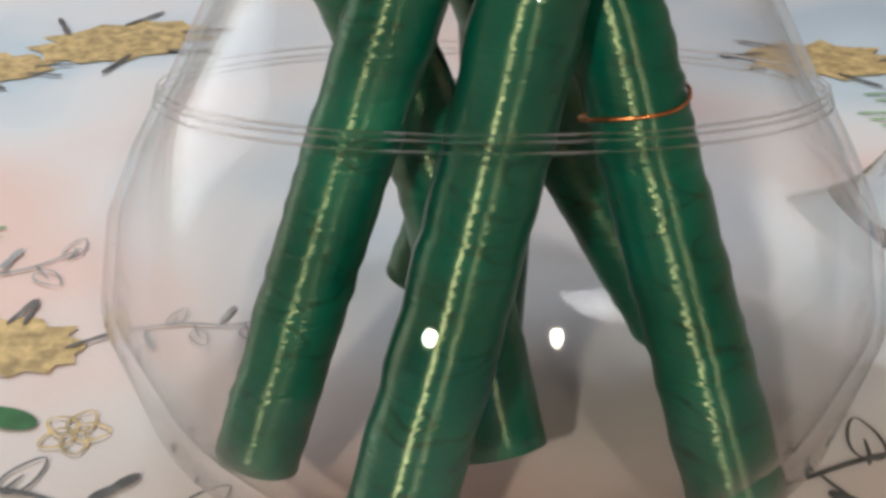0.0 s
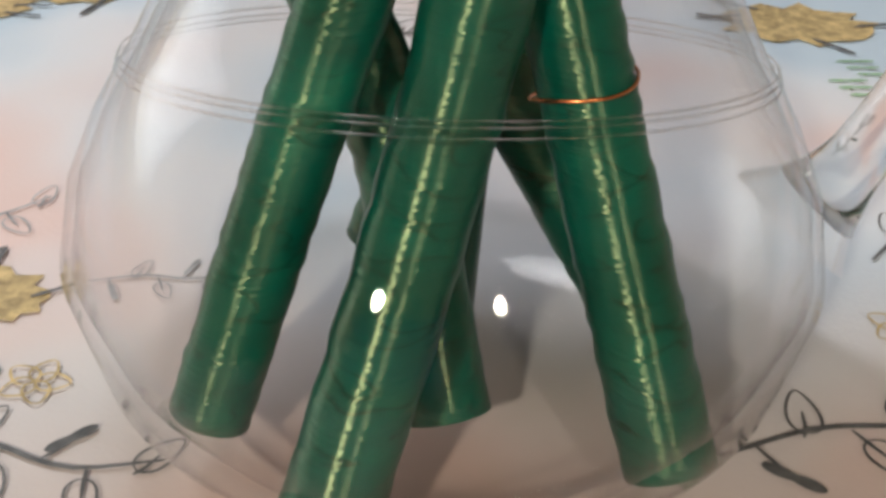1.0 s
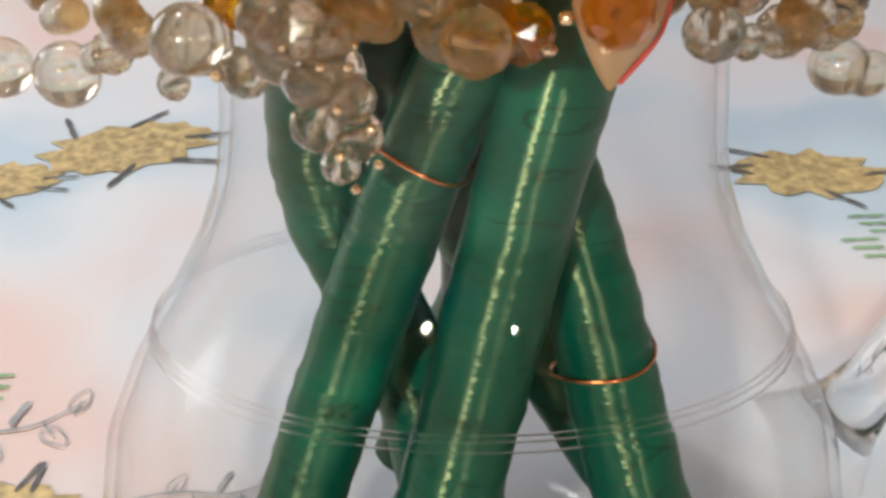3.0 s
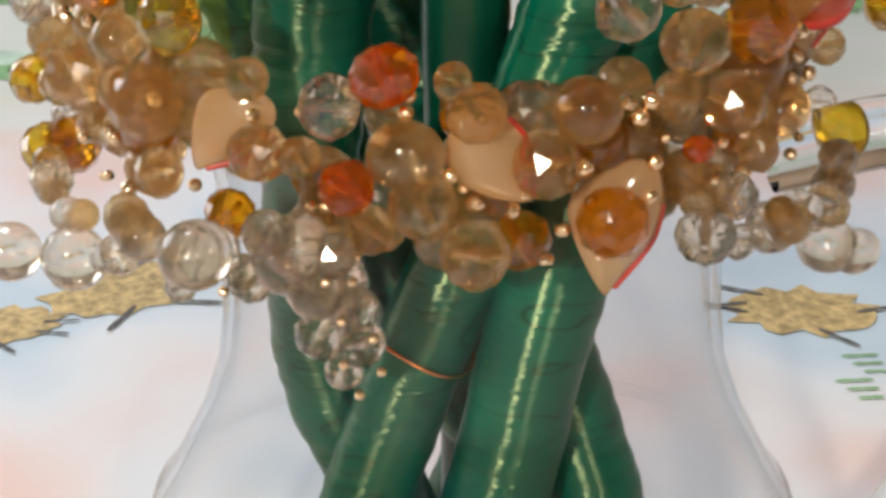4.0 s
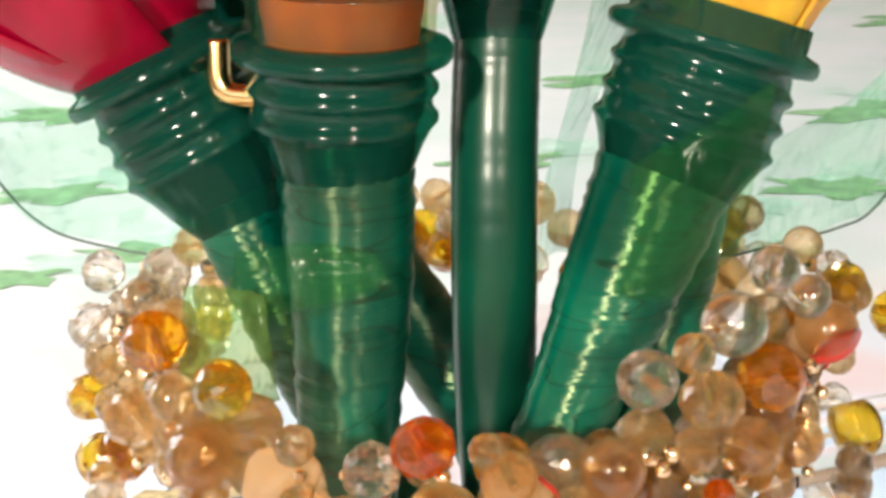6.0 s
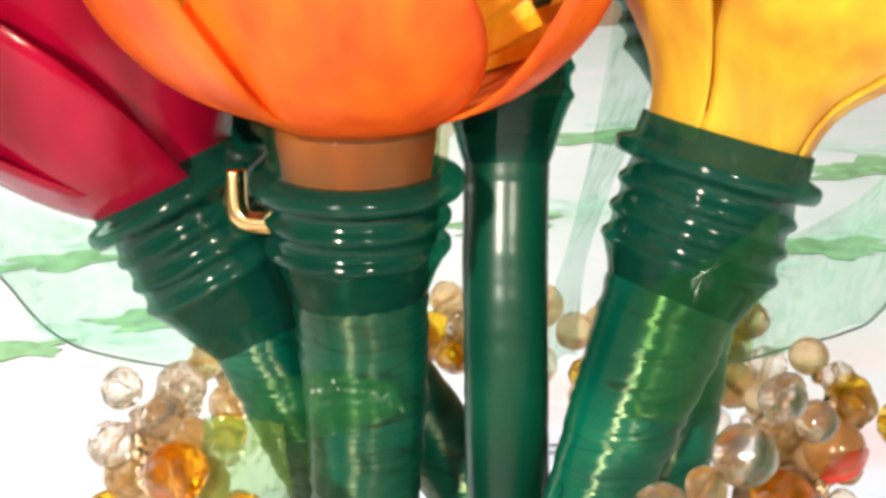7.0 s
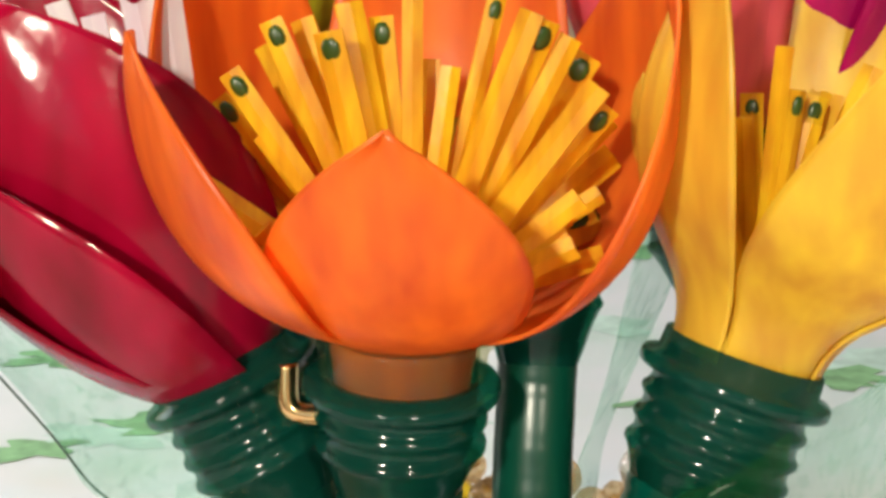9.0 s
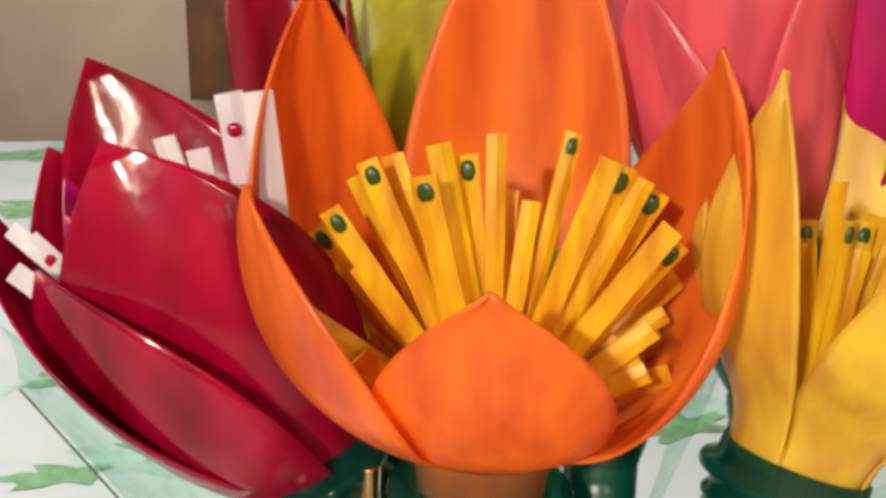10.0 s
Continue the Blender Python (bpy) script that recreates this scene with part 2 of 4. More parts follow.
def tube(points, radius, n=60, seg=16, jitter=0.0, caps=True, seed=1):
    rnd = random.Random(seed)
    line = spline(points, n)
    bm = bmesh.new()
    rows = []
    side = Vector((1, 0, 0))
    for k, p in enumerate(line):
        tan = (line[min(k + 1, n - 1)] - line[max(k - 1, 0)]).normalized()
        side = (side - tan * side.dot(tan)).normalized()
        other = tan.cross(side)
        r = radius(k / (n - 1)) if callable(radius) else radius
        r *= 1 + jitter * rnd.uniform(-1, 1)
        off = (side * rnd.uniform(-1, 1) + other * rnd.uniform(-1, 1)) * r * jitter * 0.7
        rows.append([bm.verts.new(p + off + (side * math.cos(a) + other * math.sin(a)) * r)
                     for a in (2 * math.pi * s / seg for s in range(seg))])
    uv = bm.loops.layers.uv.new("UVMap")
    for k, (ra, rb) in enumerate(zip(rows, rows[1:])):
        for q in range(seg):
            w = (q + 1) % seg
            f = bm.faces.new((ra[q], ra[w], rb[w], rb[q]))
            for loop, (du, dv) in zip(f.loops, ((0, 0), (0, 1), (1, 1), (1, 0))):
                loop[uv].uv = ((k + du) / n, (q + dv) / seg)
    if caps:
        bm.faces.new(rows[0])
        bm.faces.new(rows[-1])
    return bm


def frame_of(axis, front=(0, -1, 0)):
    """Turns the z axis to the given one, with -y of the piece kept towards front."""
    z = Vector(axis).normalized()
    y = -(Vector(front) - z * Vector(front).dot(z)).normalized()
    x = y.cross(z)
    return Matrix((x, y, z)).transposed()


def lathe(profile, at, axis=(0, 0, 1), seg=48, warp=None):
    bm = bmesh.new()
    rot = frame_of(axis)
    rows = []
    for r, z in profile:
        row = []
        for s in range(seg):
            a = 2 * math.pi * s / seg
            v = Vector((r * math.cos(a), r * math.sin(a), z))
            if warp:
                v = warp(v)
            row.append(bm.verts.new(Vector(at) + rot @ v))
        rows.append(row)
    grid_faces(bm, rows, True)
    return bm


def box(bm, lo, hi):
    vs = [bm.verts.new((x, y, z)) for x in (lo[0], hi[0]) for y in (lo[1], hi[1]) for z in (lo[2], hi[2])]
    for q in ((0, 1, 3, 2), (4, 6, 7, 5), (0, 4, 5, 1), (2, 3, 7, 6), (0, 2, 6, 4), (1, 5, 7, 3)):
        bm.faces.new([vs[i] for i in q])


def box_mesh(lo, hi):
    bm = bmesh.new()
    box(bm, lo, hi)
    return bm


def petal_mesh(at, axis, azimuth, length, width, r0, flare, tip=0.75, cup=0.5, nod=0.0, thick=0.0005, seed=0):
    """A cupped petal. It leaves a ring of radius r0 round the axis at the azimuth (degrees, 270 faces the viewer),
    opens by the flare angles (degrees from the axis at foot and tip) and ends in a rounded point."""
    rnd = random.Random(seed)
    rot = frame_of(axis)
    bm = bmesh.new()
    nu, nv = 18, 14
    a = radians(azimuth)
    rows = []
    r, z = r0, 0.0
    lean = 0.0
    for k in range(nu + 1):
        u = k / nu
        w = width * 0.5 * (0.55 + 0.45 * math.sin(u / 0.45 * math.pi / 2) if u < 0.45 else 1 - ((u - 0.45) / 0.55) ** (1.5 + tip * 0.5))
        w = max(w, 0.0003)
        row = []
        for j in range(nv + 1):
            v = j / nv * 2 - 1
            bend = r * (1 + 1.6 * u * (1.1 - cup))
            phi = w * v / bend
            rip = 0.0007 * math.sin(v * 6 + seed) * u * (w / width)
            out = r - bend + bend * math.cos(phi) + rip
            x = bend * math.sin(phi)
            p = Vector((out * math.cos(a) - x * math.sin(a), out * math.sin(a) + x * math.cos(a), z))
            row.append(bm.verts.new(Vector(at) + rot @ p))
        rows.append(row)
        ang = radians(flare[0] + (flare[1] - flare[0]) * (u ** 0.8))
        r += math.sin(ang) * length / nu
        z += math.cos(ang) * length / nu
    grid_faces(bm, rows)
    bmesh.ops.recalc_face_normals(bm, faces=bm.faces)
    bmesh.ops.solidify(bm, geom=bm.faces[:], thickness=thick)
    return bm


def cut_petal(at, axis, azimuth, half, length, profile, r0, notch, tip, seed=0, thick=0.0006, skew=0.0):
    """A petal cut from a bottle's shoulder: a sector of one surface of revolution, whole up to the notch and pointed
    above it. The profile gives the angle from the axis along the way up."""
    rot = frame_of(axis)
    bm = bmesh.new()
    nu, nv = 30, 20
    rows = []
    r, z = r0, 0.0
    for k in range(nu + 1):
        s = length * k / nu
        h = half
        if s > notch:
            h = half * max(0.012, 1 - ((s - notch) / (length - notch)) ** tip)
        row = []
        for j in range(nv + 1):
            v = j / nv * 2 - 1
            a = radians(azimuth - skew * s / length + h * v)
            wave = 0.0004 * math.sin(v * 5 + seed * 1.7) * min(1, s / 0.03) + 0.0006 * v * v * min(1, s / 0.04) * math.cos(seed)
            row.append(bm.verts.new(Vector(at) + rot @ Vector(((r + wave) * math.cos(a), (r + wave) * math.sin(a), z))))
        rows.append(row)
        for (s0, a0), (s1, a1) in zip(profile, profile[1:]):
            if s0 <= s <= s1:
                ang = radians(a0 + (a1 - a0) * (s - s0) / (s1 - s0))
        r += math.sin(ang) * length / nu
        z += math.cos(ang) * length / nu
    grid_faces(bm, rows)
    bmesh.ops.recalc_face_normals(bm, faces=bm.faces)
    bmesh.ops.solidify(bm, geom=bm.faces[:], thickness=thick)
    return bm


# ---- room ----
WALL = plain("beige_wall_paint", (0.92, 0.71, 0.52), 0.8, 0, 0.06, 6, 0.1)
CEIL = plain("ceiling_paint", (0.78, 0.77, 0.74), 0.85, 0, 0.03, 5)
FLOOR = plain("floor_tile", (0.3, 0.25, 0.2), 0.5, 0, 0.1, 4)
WOOD = plain("brown_wood", (0.17, 0.065, 0.025), 0.4, 0, 0.35, 18, 0.2)
tagged(part("floor", box_mesh((-2.0, -1.6, -0.85), (2.2, 2.6, -0.75)), FLOOR, None), "plain brownish tiled floor under the table", "floor", kind="structure")
tagged(part("ceiling", box_mesh((-2.0, -1.6, 1.6), (2.2, 2.6, 1.7)), CEIL, None), "plain white painted ceiling", "ceiling", kind="structure")
tagged(part("wall_north", box_mesh((-2.0, 2.6, -0.75), (2.2, 2.7, 1.6)), WALL, None), "plain beige painted wall behind the table", "wall", kind="structure")
bm = bmesh.new()
box(bm, (-2.0, -1.7, -0.75), (-0.85, -1.6, 1.6))
box(bm, (0.05, -1.7, -0.75), (2.2, -1.6, 1.6))
box(bm, (-0.85, -1.7, -0.75), (0.05, -1.6, 0.1))
box(bm, (-0.85, -1.7, 1.0), (0.05, -1.6, 1.6))
tagged(part("wall_south", bm, WALL, None), "plain beige painted wall with a window opening", "wall", kind="structure")
tagged(part("wall_east", box_mesh((2.2, -1.7, -0.75), (2.3, 2.7, 1.6)), WALL, None), "plain beige painted wall", "wall", kind="structure")
bm = bmesh.new()
box(bm, (-2.1, -1.7, -0.75), (-2.0, 0.4, 1.6))
box(bm, (-2.1, 1.8, -0.75), (-2.0, 2.7, 1.6))
box(bm, (-2.1, 0.4, -0.75), (-2.0, 1.8, 0.15))
box(bm, (-2.1, 0.4, 1.35), (-2.0, 1.8, 1.6))
tagged(part("wall_west", bm, WALL, None), "plain beige painted wall with a window opening", "wall", kind="structure")

# ---- table and its cloth ----
TX0, TX1, TY0, TY1 = -0.95, 1.05, -0.55, 1.56
tbl = thing("table", (0, 0.5, -0.75), "brown wooden table under a printed cloth", "table")
part("tabletop", box_mesh((TX0 + 0.01, TY0 + 0.01, -0.03), (TX1 - 0.01, TY1 - 0.01, -0.004)), WOOD, tbl, smooth=False)
for lx in (TX0 + 0.06, TX1 - 0.12):
    for ly in (TY0 + 0.06, TY1 - 0.12):
        part("leg", box_mesh((lx, ly, -0.75), (lx + 0.06, ly + 0.06, -0.03)), WOOD, tbl, smooth=False)


def cloth_build(tree, p):
    n = noise_node(tree, 8.0, 2.5)
    wash = ramp_node(tree, n.outputs[0], [(0.38, (0.46, 0.56, 0.66)), (0.46, (0.60, 0.64, 0.70)), (0.53, (0.64, 0.62, 0.65)), (0.62, (0.66, 0.51, 0.49))])
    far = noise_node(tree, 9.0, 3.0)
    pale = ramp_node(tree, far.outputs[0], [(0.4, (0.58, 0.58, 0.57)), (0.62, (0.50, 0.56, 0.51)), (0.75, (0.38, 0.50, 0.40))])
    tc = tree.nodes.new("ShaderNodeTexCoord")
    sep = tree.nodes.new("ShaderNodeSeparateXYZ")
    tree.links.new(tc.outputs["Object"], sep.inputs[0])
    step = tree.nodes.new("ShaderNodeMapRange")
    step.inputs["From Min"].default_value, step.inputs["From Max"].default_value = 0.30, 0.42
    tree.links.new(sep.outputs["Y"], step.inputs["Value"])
    # pink print plus the shade towards the viewer, both mixed into the colour
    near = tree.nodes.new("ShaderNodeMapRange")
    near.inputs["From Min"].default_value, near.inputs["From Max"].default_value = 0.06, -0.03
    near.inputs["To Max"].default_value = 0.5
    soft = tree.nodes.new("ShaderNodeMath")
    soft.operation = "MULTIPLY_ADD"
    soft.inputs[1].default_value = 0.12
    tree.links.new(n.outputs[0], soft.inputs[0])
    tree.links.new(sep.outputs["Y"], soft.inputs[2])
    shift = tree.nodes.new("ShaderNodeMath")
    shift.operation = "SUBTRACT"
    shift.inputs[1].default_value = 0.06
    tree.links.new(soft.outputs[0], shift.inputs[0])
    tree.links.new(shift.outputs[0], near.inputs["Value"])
    rose_shade = tree.nodes.new("ShaderNodeMix")
    rose_shade.data_type = "RGBA"
    tree.links.new(near.outputs[0], rose_shade.inputs["Factor"])
    tree.links.new(wash.outputs[0], rose_shade.inputs["A"])
    rose_shade.inputs["B"].default_value = (0.45, 0.315, 0.265, 1)
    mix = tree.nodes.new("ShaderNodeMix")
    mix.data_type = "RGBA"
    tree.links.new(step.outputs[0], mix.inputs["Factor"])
    tree.links.new(rose_shade.outputs["Result"], mix.inputs["A"])
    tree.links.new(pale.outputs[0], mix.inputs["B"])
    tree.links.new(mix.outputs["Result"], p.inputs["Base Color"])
    p.inputs["Roughness"].default_value = 0.6
    weave = noise_node(tree, 900.0, 2.0)
    bump_from(tree, p, weave.outputs[0], 0.15, 0.0005)


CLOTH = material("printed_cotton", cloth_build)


def cloth_height(x, y):
    v = 0.0011 * noise.noise(Vector((x * 9, y * 14, 1.3))) + 0.0005 * noise.noise(Vector((x * 30, y * 40, 4.1)))
    near = math.hypot(x - 0.0115, y - 0.01)
    return v * min(1, max(0, (near - 0.06) / 0.08)) - 0.002


bm = bmesh.new()
rows = []
NX, NY = 150, 150
for j in range(NY + 1):
    y = TY0 + (TY1 - TY0) * j / NY
    rows.append([bm.verts.new((TX0 + (TX1 - TX0) * i / NX, y, cloth_height(TX0 + (TX1 - TX0) * i / NX, y))) for i in range(NX + 1)])
grid_faces(bm, rows)
rim = [v for v in bm.verts if len(v.link_faces) < 4]
edges = [e for e in bm.edges if len(e.link_faces) == 1]
ex = bmesh.ops.extrude_edge_only(bm, edges=edges)
for v in ex["geom"]:
    if isinstance(v, bmesh.types.BMVert):
        v.co.z -= 0.22
        v.co.x += 0.012 * math.sin(v.co.y * 30)
        v.co.y += 0.012 * math.sin(v.co.x * 30)
cloth = thing("tablecloth", (0, 0, 0), "white cotton tablecloth printed with gold flowers, sprigs and pale green leaves", "tablecloth")
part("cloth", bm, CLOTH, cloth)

# printed motifs, each a thin patch on the weave
PRINT_GOLD = plain("gold_print", (0.44, 0.33, 0.16), 0.6, 0, 0.45, 300)
PRINT_DARK = plain("charcoal_print", (0.09, 0.09, 0.095), 0.6, 0, 0.5, 200)
PRINT_GREY = plain("grey_print", (0.28, 0.29, 0.31), 0.6, 0, 0.4, 200)
PRINT_GREEN = plain("deep_green_print", (0.02, 0.11, 0.035), 0.6, 0, 0.5, 120)
PRINT_LIGHT = plain("light_green_print", (0.19, 0.36, 0.17), 0.6, 0, 0.35, 70)
PRINT_MINT = plain("mint_print", (0.42, 0.55, 0.46), 0.6, 0, 0.2, 50)


def patch(bm, x, y, rx, ry, turn, fn, lift=0.0006, n=26):
    c, s = math.cos(radians(turn)), math.sin(radians(turn))
    inner, outer = [], []
    mid = bm.verts.new((x, y, cloth_height(x, y) + lift))
    for k in range(n):
        a = 2 * math.pi * k / n
        q = fn(a)
        for ring, f in ((inner, 0.5), (outer, 1.0)):
            px, py = rx * q * f * math.cos(a), ry * q * f * math.sin(a)
            wx, wy = x + c * px - s * py, y + s * px + c * py
            ring.append(bm.verts.new((wx, wy, cloth_height(wx, wy) + lift)))
    for k in range(n):
        j = (k + 1) % n
        bm.faces.new((mid, inner[k], inner[j]))
        bm.faces.new((inner[k], outer[k], outer[j], inner[j]))


def ragged(seed, lobes=6, depth=0.28):
    rnd = random.Random(seed)
    ph = [rnd.uniform(0, 6.28) for _ in range(4)]
    return lambda a: 1 - depth * (0.5 + 0.5 * math.sin(lobes * a + ph[0])) + 0.12 * math.sin(11 * a + ph[1]) + 0.07 * math.sin(17 * a + ph[2])


def leaf_shape(a):
    return 0.35 + 0.65 * abs(math.cos(a)) ** 1.5


def stroke(bm, pts, w, lift=0.0007):
    line = spline([(x, y, 0) for x, y in pts], 14)
    rows = []
    for k, p in enumerate(line):
        tan = (line[min(k + 1, 13)] - line[max(k - 1, 0)]).normalized()
        o = Vector((-tan.y, tan.x, 0)) * w * (0.35 + 0.65 * math.sin(math.pi * (0.15 + 0.8 * k / 13)))
        rows.append([bm.verts.new((q.x, q.y, cloth_height(q.x, q.y) + lift)) for q in (p - o, p + o)])
    grid_faces(bm, rows)


def gold_flower(x, y, size, seed):
    bm = bmesh.new()
    patch(bm, x, y, size, size * 0.62, seed * 37 % 50 - 25, ragged(seed, 9, 0.16))
    part("printed_flower", bm, PRINT_GOLD, cloth, "printed golden brown flower")
    rnd = random.Random(seed)
    for k in range(5):
        bm = bmesh.new()
        a = rnd.uniform(0, 6.28)
        patch(bm, x + size * 0.95 * math.cos(a), y + size * 0.7 * math.sin(a), size * 0.3, size * 0.07, math.degrees(a) + rnd.uniform(-40, 40), leaf_shape, 0.0009)
        part("printed_leaf", bm, PRINT_DARK, cloth, "printed charcoal leaf")


def sprig(x, y, size, turn, seed, mat):
    rnd = random.Random(seed)
    c, s = math.cos(radians(turn)), math.sin(radians(turn))
    bm = bmesh.new()

    def at(u, v):
        return (x + c * u * size - s * v * size, y + s * u * size + c * v * size)
    stroke(bm, [at(-1, 0), at(-0.3, 0.1), at(0.4, 0.0), at(1, 0.22)], size * 0.022)
    for k in range(6):
        u = -0.75 + k * 0.32
        side = 1 if k % 2 else -1
        lx, ly = at(u + 0.1, side * 0.26)
        stroke(bm, [at(u, 0.04), at(u + 0.05, side * 0.12), (lx, ly)], size * 0.014)
        lt = turn + side * 62 + rnd.uniform(-15, 15)
        if k % 3 == 0:
            patch(bm, lx, ly, size * 0.2, size * 0.09, lt, leaf_shape, 0.0008)
        else:
            ring = leaf_outline(lx, ly, size * 0.2, size * 0.1, lt)
            stroke(bm, ring[:8], size * 0.011)
            stroke(bm, ring[7:], size * 0.011)
    tagged(part("printed_sprig", bm, mat, cloth, "printed thin leafy sprig"), kind="stuff")


def leaf_outline(x, y, rx, ry, turn):
    c, s = math.cos(radians(turn)), math.sin(radians(turn))
    out = []
    for k in range(15):
        a = 2 * math.pi * k / 14
        px, py = rx * (math.cos(a)), ry * math.sin(a) * (1 - 0.35 * math.cos(a))
        out.append((x + c * px - s * py, y + s * px + c * py))
    return out


for k, (x, y, size) in enumerate([(-0.084, 0.024, 0.017), (-0.100, 0.197, 0.030), (-0.135, 0.172, 0.020), (0.122, 0.178, 0.026), (0.176, 0.172, 0.020),
                                  (-0.19, 0.06, 0.022), (0.19, 0.03, 0.02), (-0.045, 0.30, 0.024), (0.06, 0.29, 0.022), (-0.22, 0.25, 0.026), (0.24, 0.26, 0.024)]):
    gold_flower(x, y, size, k + 3)
for k, (x, y, size, turn) in enumerate([(-0.098, 0.050, 0.022, 20), (-0.062, -0.024, 0.026, -12), (0.090, -0.012, 0.030, 14), (-0.046, 0.030, 0.016, 5), (0.125, 0.06, 0.024, 40),
                                        (-0.15, 0.11, 0.03, 60), (0.16, 0.11, 0.03, -30), (0.01, 0.16, 0.03, 10), (-0.13, -0.04, 0.03, 30), (0.15, -0.05, 0.03, 160)]):
    sprig(x, y, size, turn, k, PRINT_DARK if k % 3 else PRINT_GREY)
bm = bmesh.new()
patch(bm, -0.082, 0.002, 0.012, 0.0055, -20, leaf_shape)
part("printed_leaf", bm, PRINT_GREEN, cloth, "printed deep green leaf")
for k, (x, y, r, turn) in enumerate([(-0.258, 0.575, 0.05, 8), (-0.172, 0.462, 0.04, -10), (-0.32, 0.80, 0.07, 5), (0.229, 0.54, 0.05, -8), (0.31, 0.72, 0.07, 10), (-0.235, 0.425, 0.035, 12), (0.13, 0.86, 0.07, 0),
                                     (-0.60, 1.44, 0.12, 5), (-0.47, 1.1, 0.1, -6), (0.03, 0.62, 0.05, 15), (0.12, 0.50, 0.04, 30), (0.5, 1.1, 0.1, 5), (-0.1, 1.15, 0.09, -12), (-0.05, 0.45, 0.03, 20), (0.36, 0.47, 0.05, 20), (-0.4, 0.5, 0.05, -20)]):
    bm = bmesh.new()
    patch(bm, x, y, r, r * 0.5, turn, ragged(k + 20, 5, 0.45))
    part("printed_leaf", bm, PRINT_LIGHT, cloth, "printed light green leaf blotch")
    bm = bmesh.new()
    patch(bm, x + r, y + r * 0.6, r * 1.3, r * 0.55, -turn, ragged(k + 50, 4, 0.35), 0.0003)
    part("printed_leaf", bm, PRINT_MINT, cloth, "printed pale mint leaf blotch")

# short green dashes and small outlined blossoms
for x, y in ((-0.105, 0.072), (0.126, 0.136), (0.132, 0.150)):
    for k in range(3):
        bm = bmesh.new()
        patch(bm, x + 0.001 * k, y - 0.0045 * k, 0.006 - 0.001 * k, 0.0013, 4, leaf_shape)
        part("printed_dash", bm, PRINT_LIGHT, cloth, "printed green dash")
for x, y in ((-0.0635, -0.004), (-0.083, -0.018), (0.105, 0.02), (-0.125, 0.02)):
    bm = bmesh.new()
    for k in range(5):
        a = k * 1.2566
        ring = leaf_outline(x + 0.0034 * math.cos(a), y + 0.0034 * math.sin(a), 0.0032, 0.0024, math.degrees(a))
        stroke(bm, ring[:8], 0.0003)
        stroke(bm, ring[7:], 0.0003)
    tagged(part("printed_blossom", bm, PRINT_GOLD, cloth, "small blossom printed in brown outline"), kind="stuff")

# ---- wall cabinet beyond the table ----
cabinet = thing("wall_cabinet", (-0.3, 2.5, -0.05), "brown wooden cabinet hung on the beige wall", "cabinet")
part("body", box_mesh((-0.60, 2.42, -0.05), (0.10, 2.60, 0.85)), WOOD, cabinet, smooth=False)
for x0, x1 in ((-0.595, -0.255), (-0.245, 0.095)):
    d = part("door", box_mesh((x0, 2.400, -0.045), (x1, 2.419, 0.845)), WOOD, cabinet, smooth=False)
    part("handle", tube([(x1 - 0.03 if x0 < -0.5 else x0 + 0.03, 2.392, z) for z in (0.25, 0.30, 0.35)], 0.006, 10, 8), GOLD, d, "small brass handle")

# ---- glass jug ----
JX, JY = 0.0115, -0.002


def jug_warp(v):
    """The jug leans back a little above its belly, and its shoulder crease slopes."""
    k = max(0.0, 1 - abs(v.z - 0.056) / 0.04)
    u = min(1, max(0, (v.z - 0.012) / 0.05))
    return Vector((v.x, v.y + 0.022 * u * u * (3 - 2 * u), v.z - 0.27 * v.y * k))


jug = thing("glass_jug", (JX, JY, 0), "clear round-bellied glass jug with a handle, holding the stems", "jug")
outer = [(0.0, 0.004), (0.030, 0.0005), (0.038, 0.0015), (0.050, 0.008), (0.0595, 0.018), (0.0655, 0.030), (0.0645, 0.040), (0.0605, 0.049), (0.0565, 0.0555),
         (0.0545, 0.0585), (0.0520, 0.0635), (0.0470, 0.073), (0.0430, 0.084), (0.0415, 0.094), (0.0405, 0.106), (0.0405, 0.118), (0.0415, 0.129)]
inner = [(max(0.0, r - 0.0018), z + (0.003 if z < 0.02 else 0.0)) for r, z in reversed(outer)]
part("bowl", lathe(outer + [(0.0407, 0.1297)] + inner, (JX, JY, 0), seg=96, warp=jug_warp), BLOWN, jug)
part("handle", tube([(0.0765, 0.016, 0.0250), (0.0850, 0.018, 0.0350), (0.0950, 0.020, 0.0520), (0.1040, 0.021, 0.080), (0.1010, 0.022, 0.106), (0.084, 0.022, 0.121), (0.060, 0.022, 0.117)],
                    lambda u: 0.0060 + 0.0080 * max(0, 1 - u / 0.22) ** 1.6, 70, 18, caps=False), GLASS, jug)
for dz in (0.0, 0.0012, 0.0024):
    bm = bmesh.new()
    rows = []
    for s in range(96):
        a = 2 * math.pi * s / 96
        r = 0.0568 - dz * 0.3
        cv = jug_warp(Vector((r * math.cos(a), r * math.sin(a), 0.0552 + dz)))
        o = Vector((math.cos(a), math.sin(a), 0))
        rows.append([bm.verts.new(Vector((JX, JY, 0)) + cv + o * dx * 0.00022 + Vector((0, 0, dy * 0.00022))) for dx, dy in ((1, 0), (0, 1), (-1, 0), (0, -1))])
    rows.append(rows[0])
    for a, b in zip(rows, rows[1:]):
        for i in range(4):
            j = (i + 1) % 4
            bm.faces.new((a[i], a[j], b[j], b[i]))
    part("seam", bm, GLASS, jug, "fine raised ring on the shoulder")


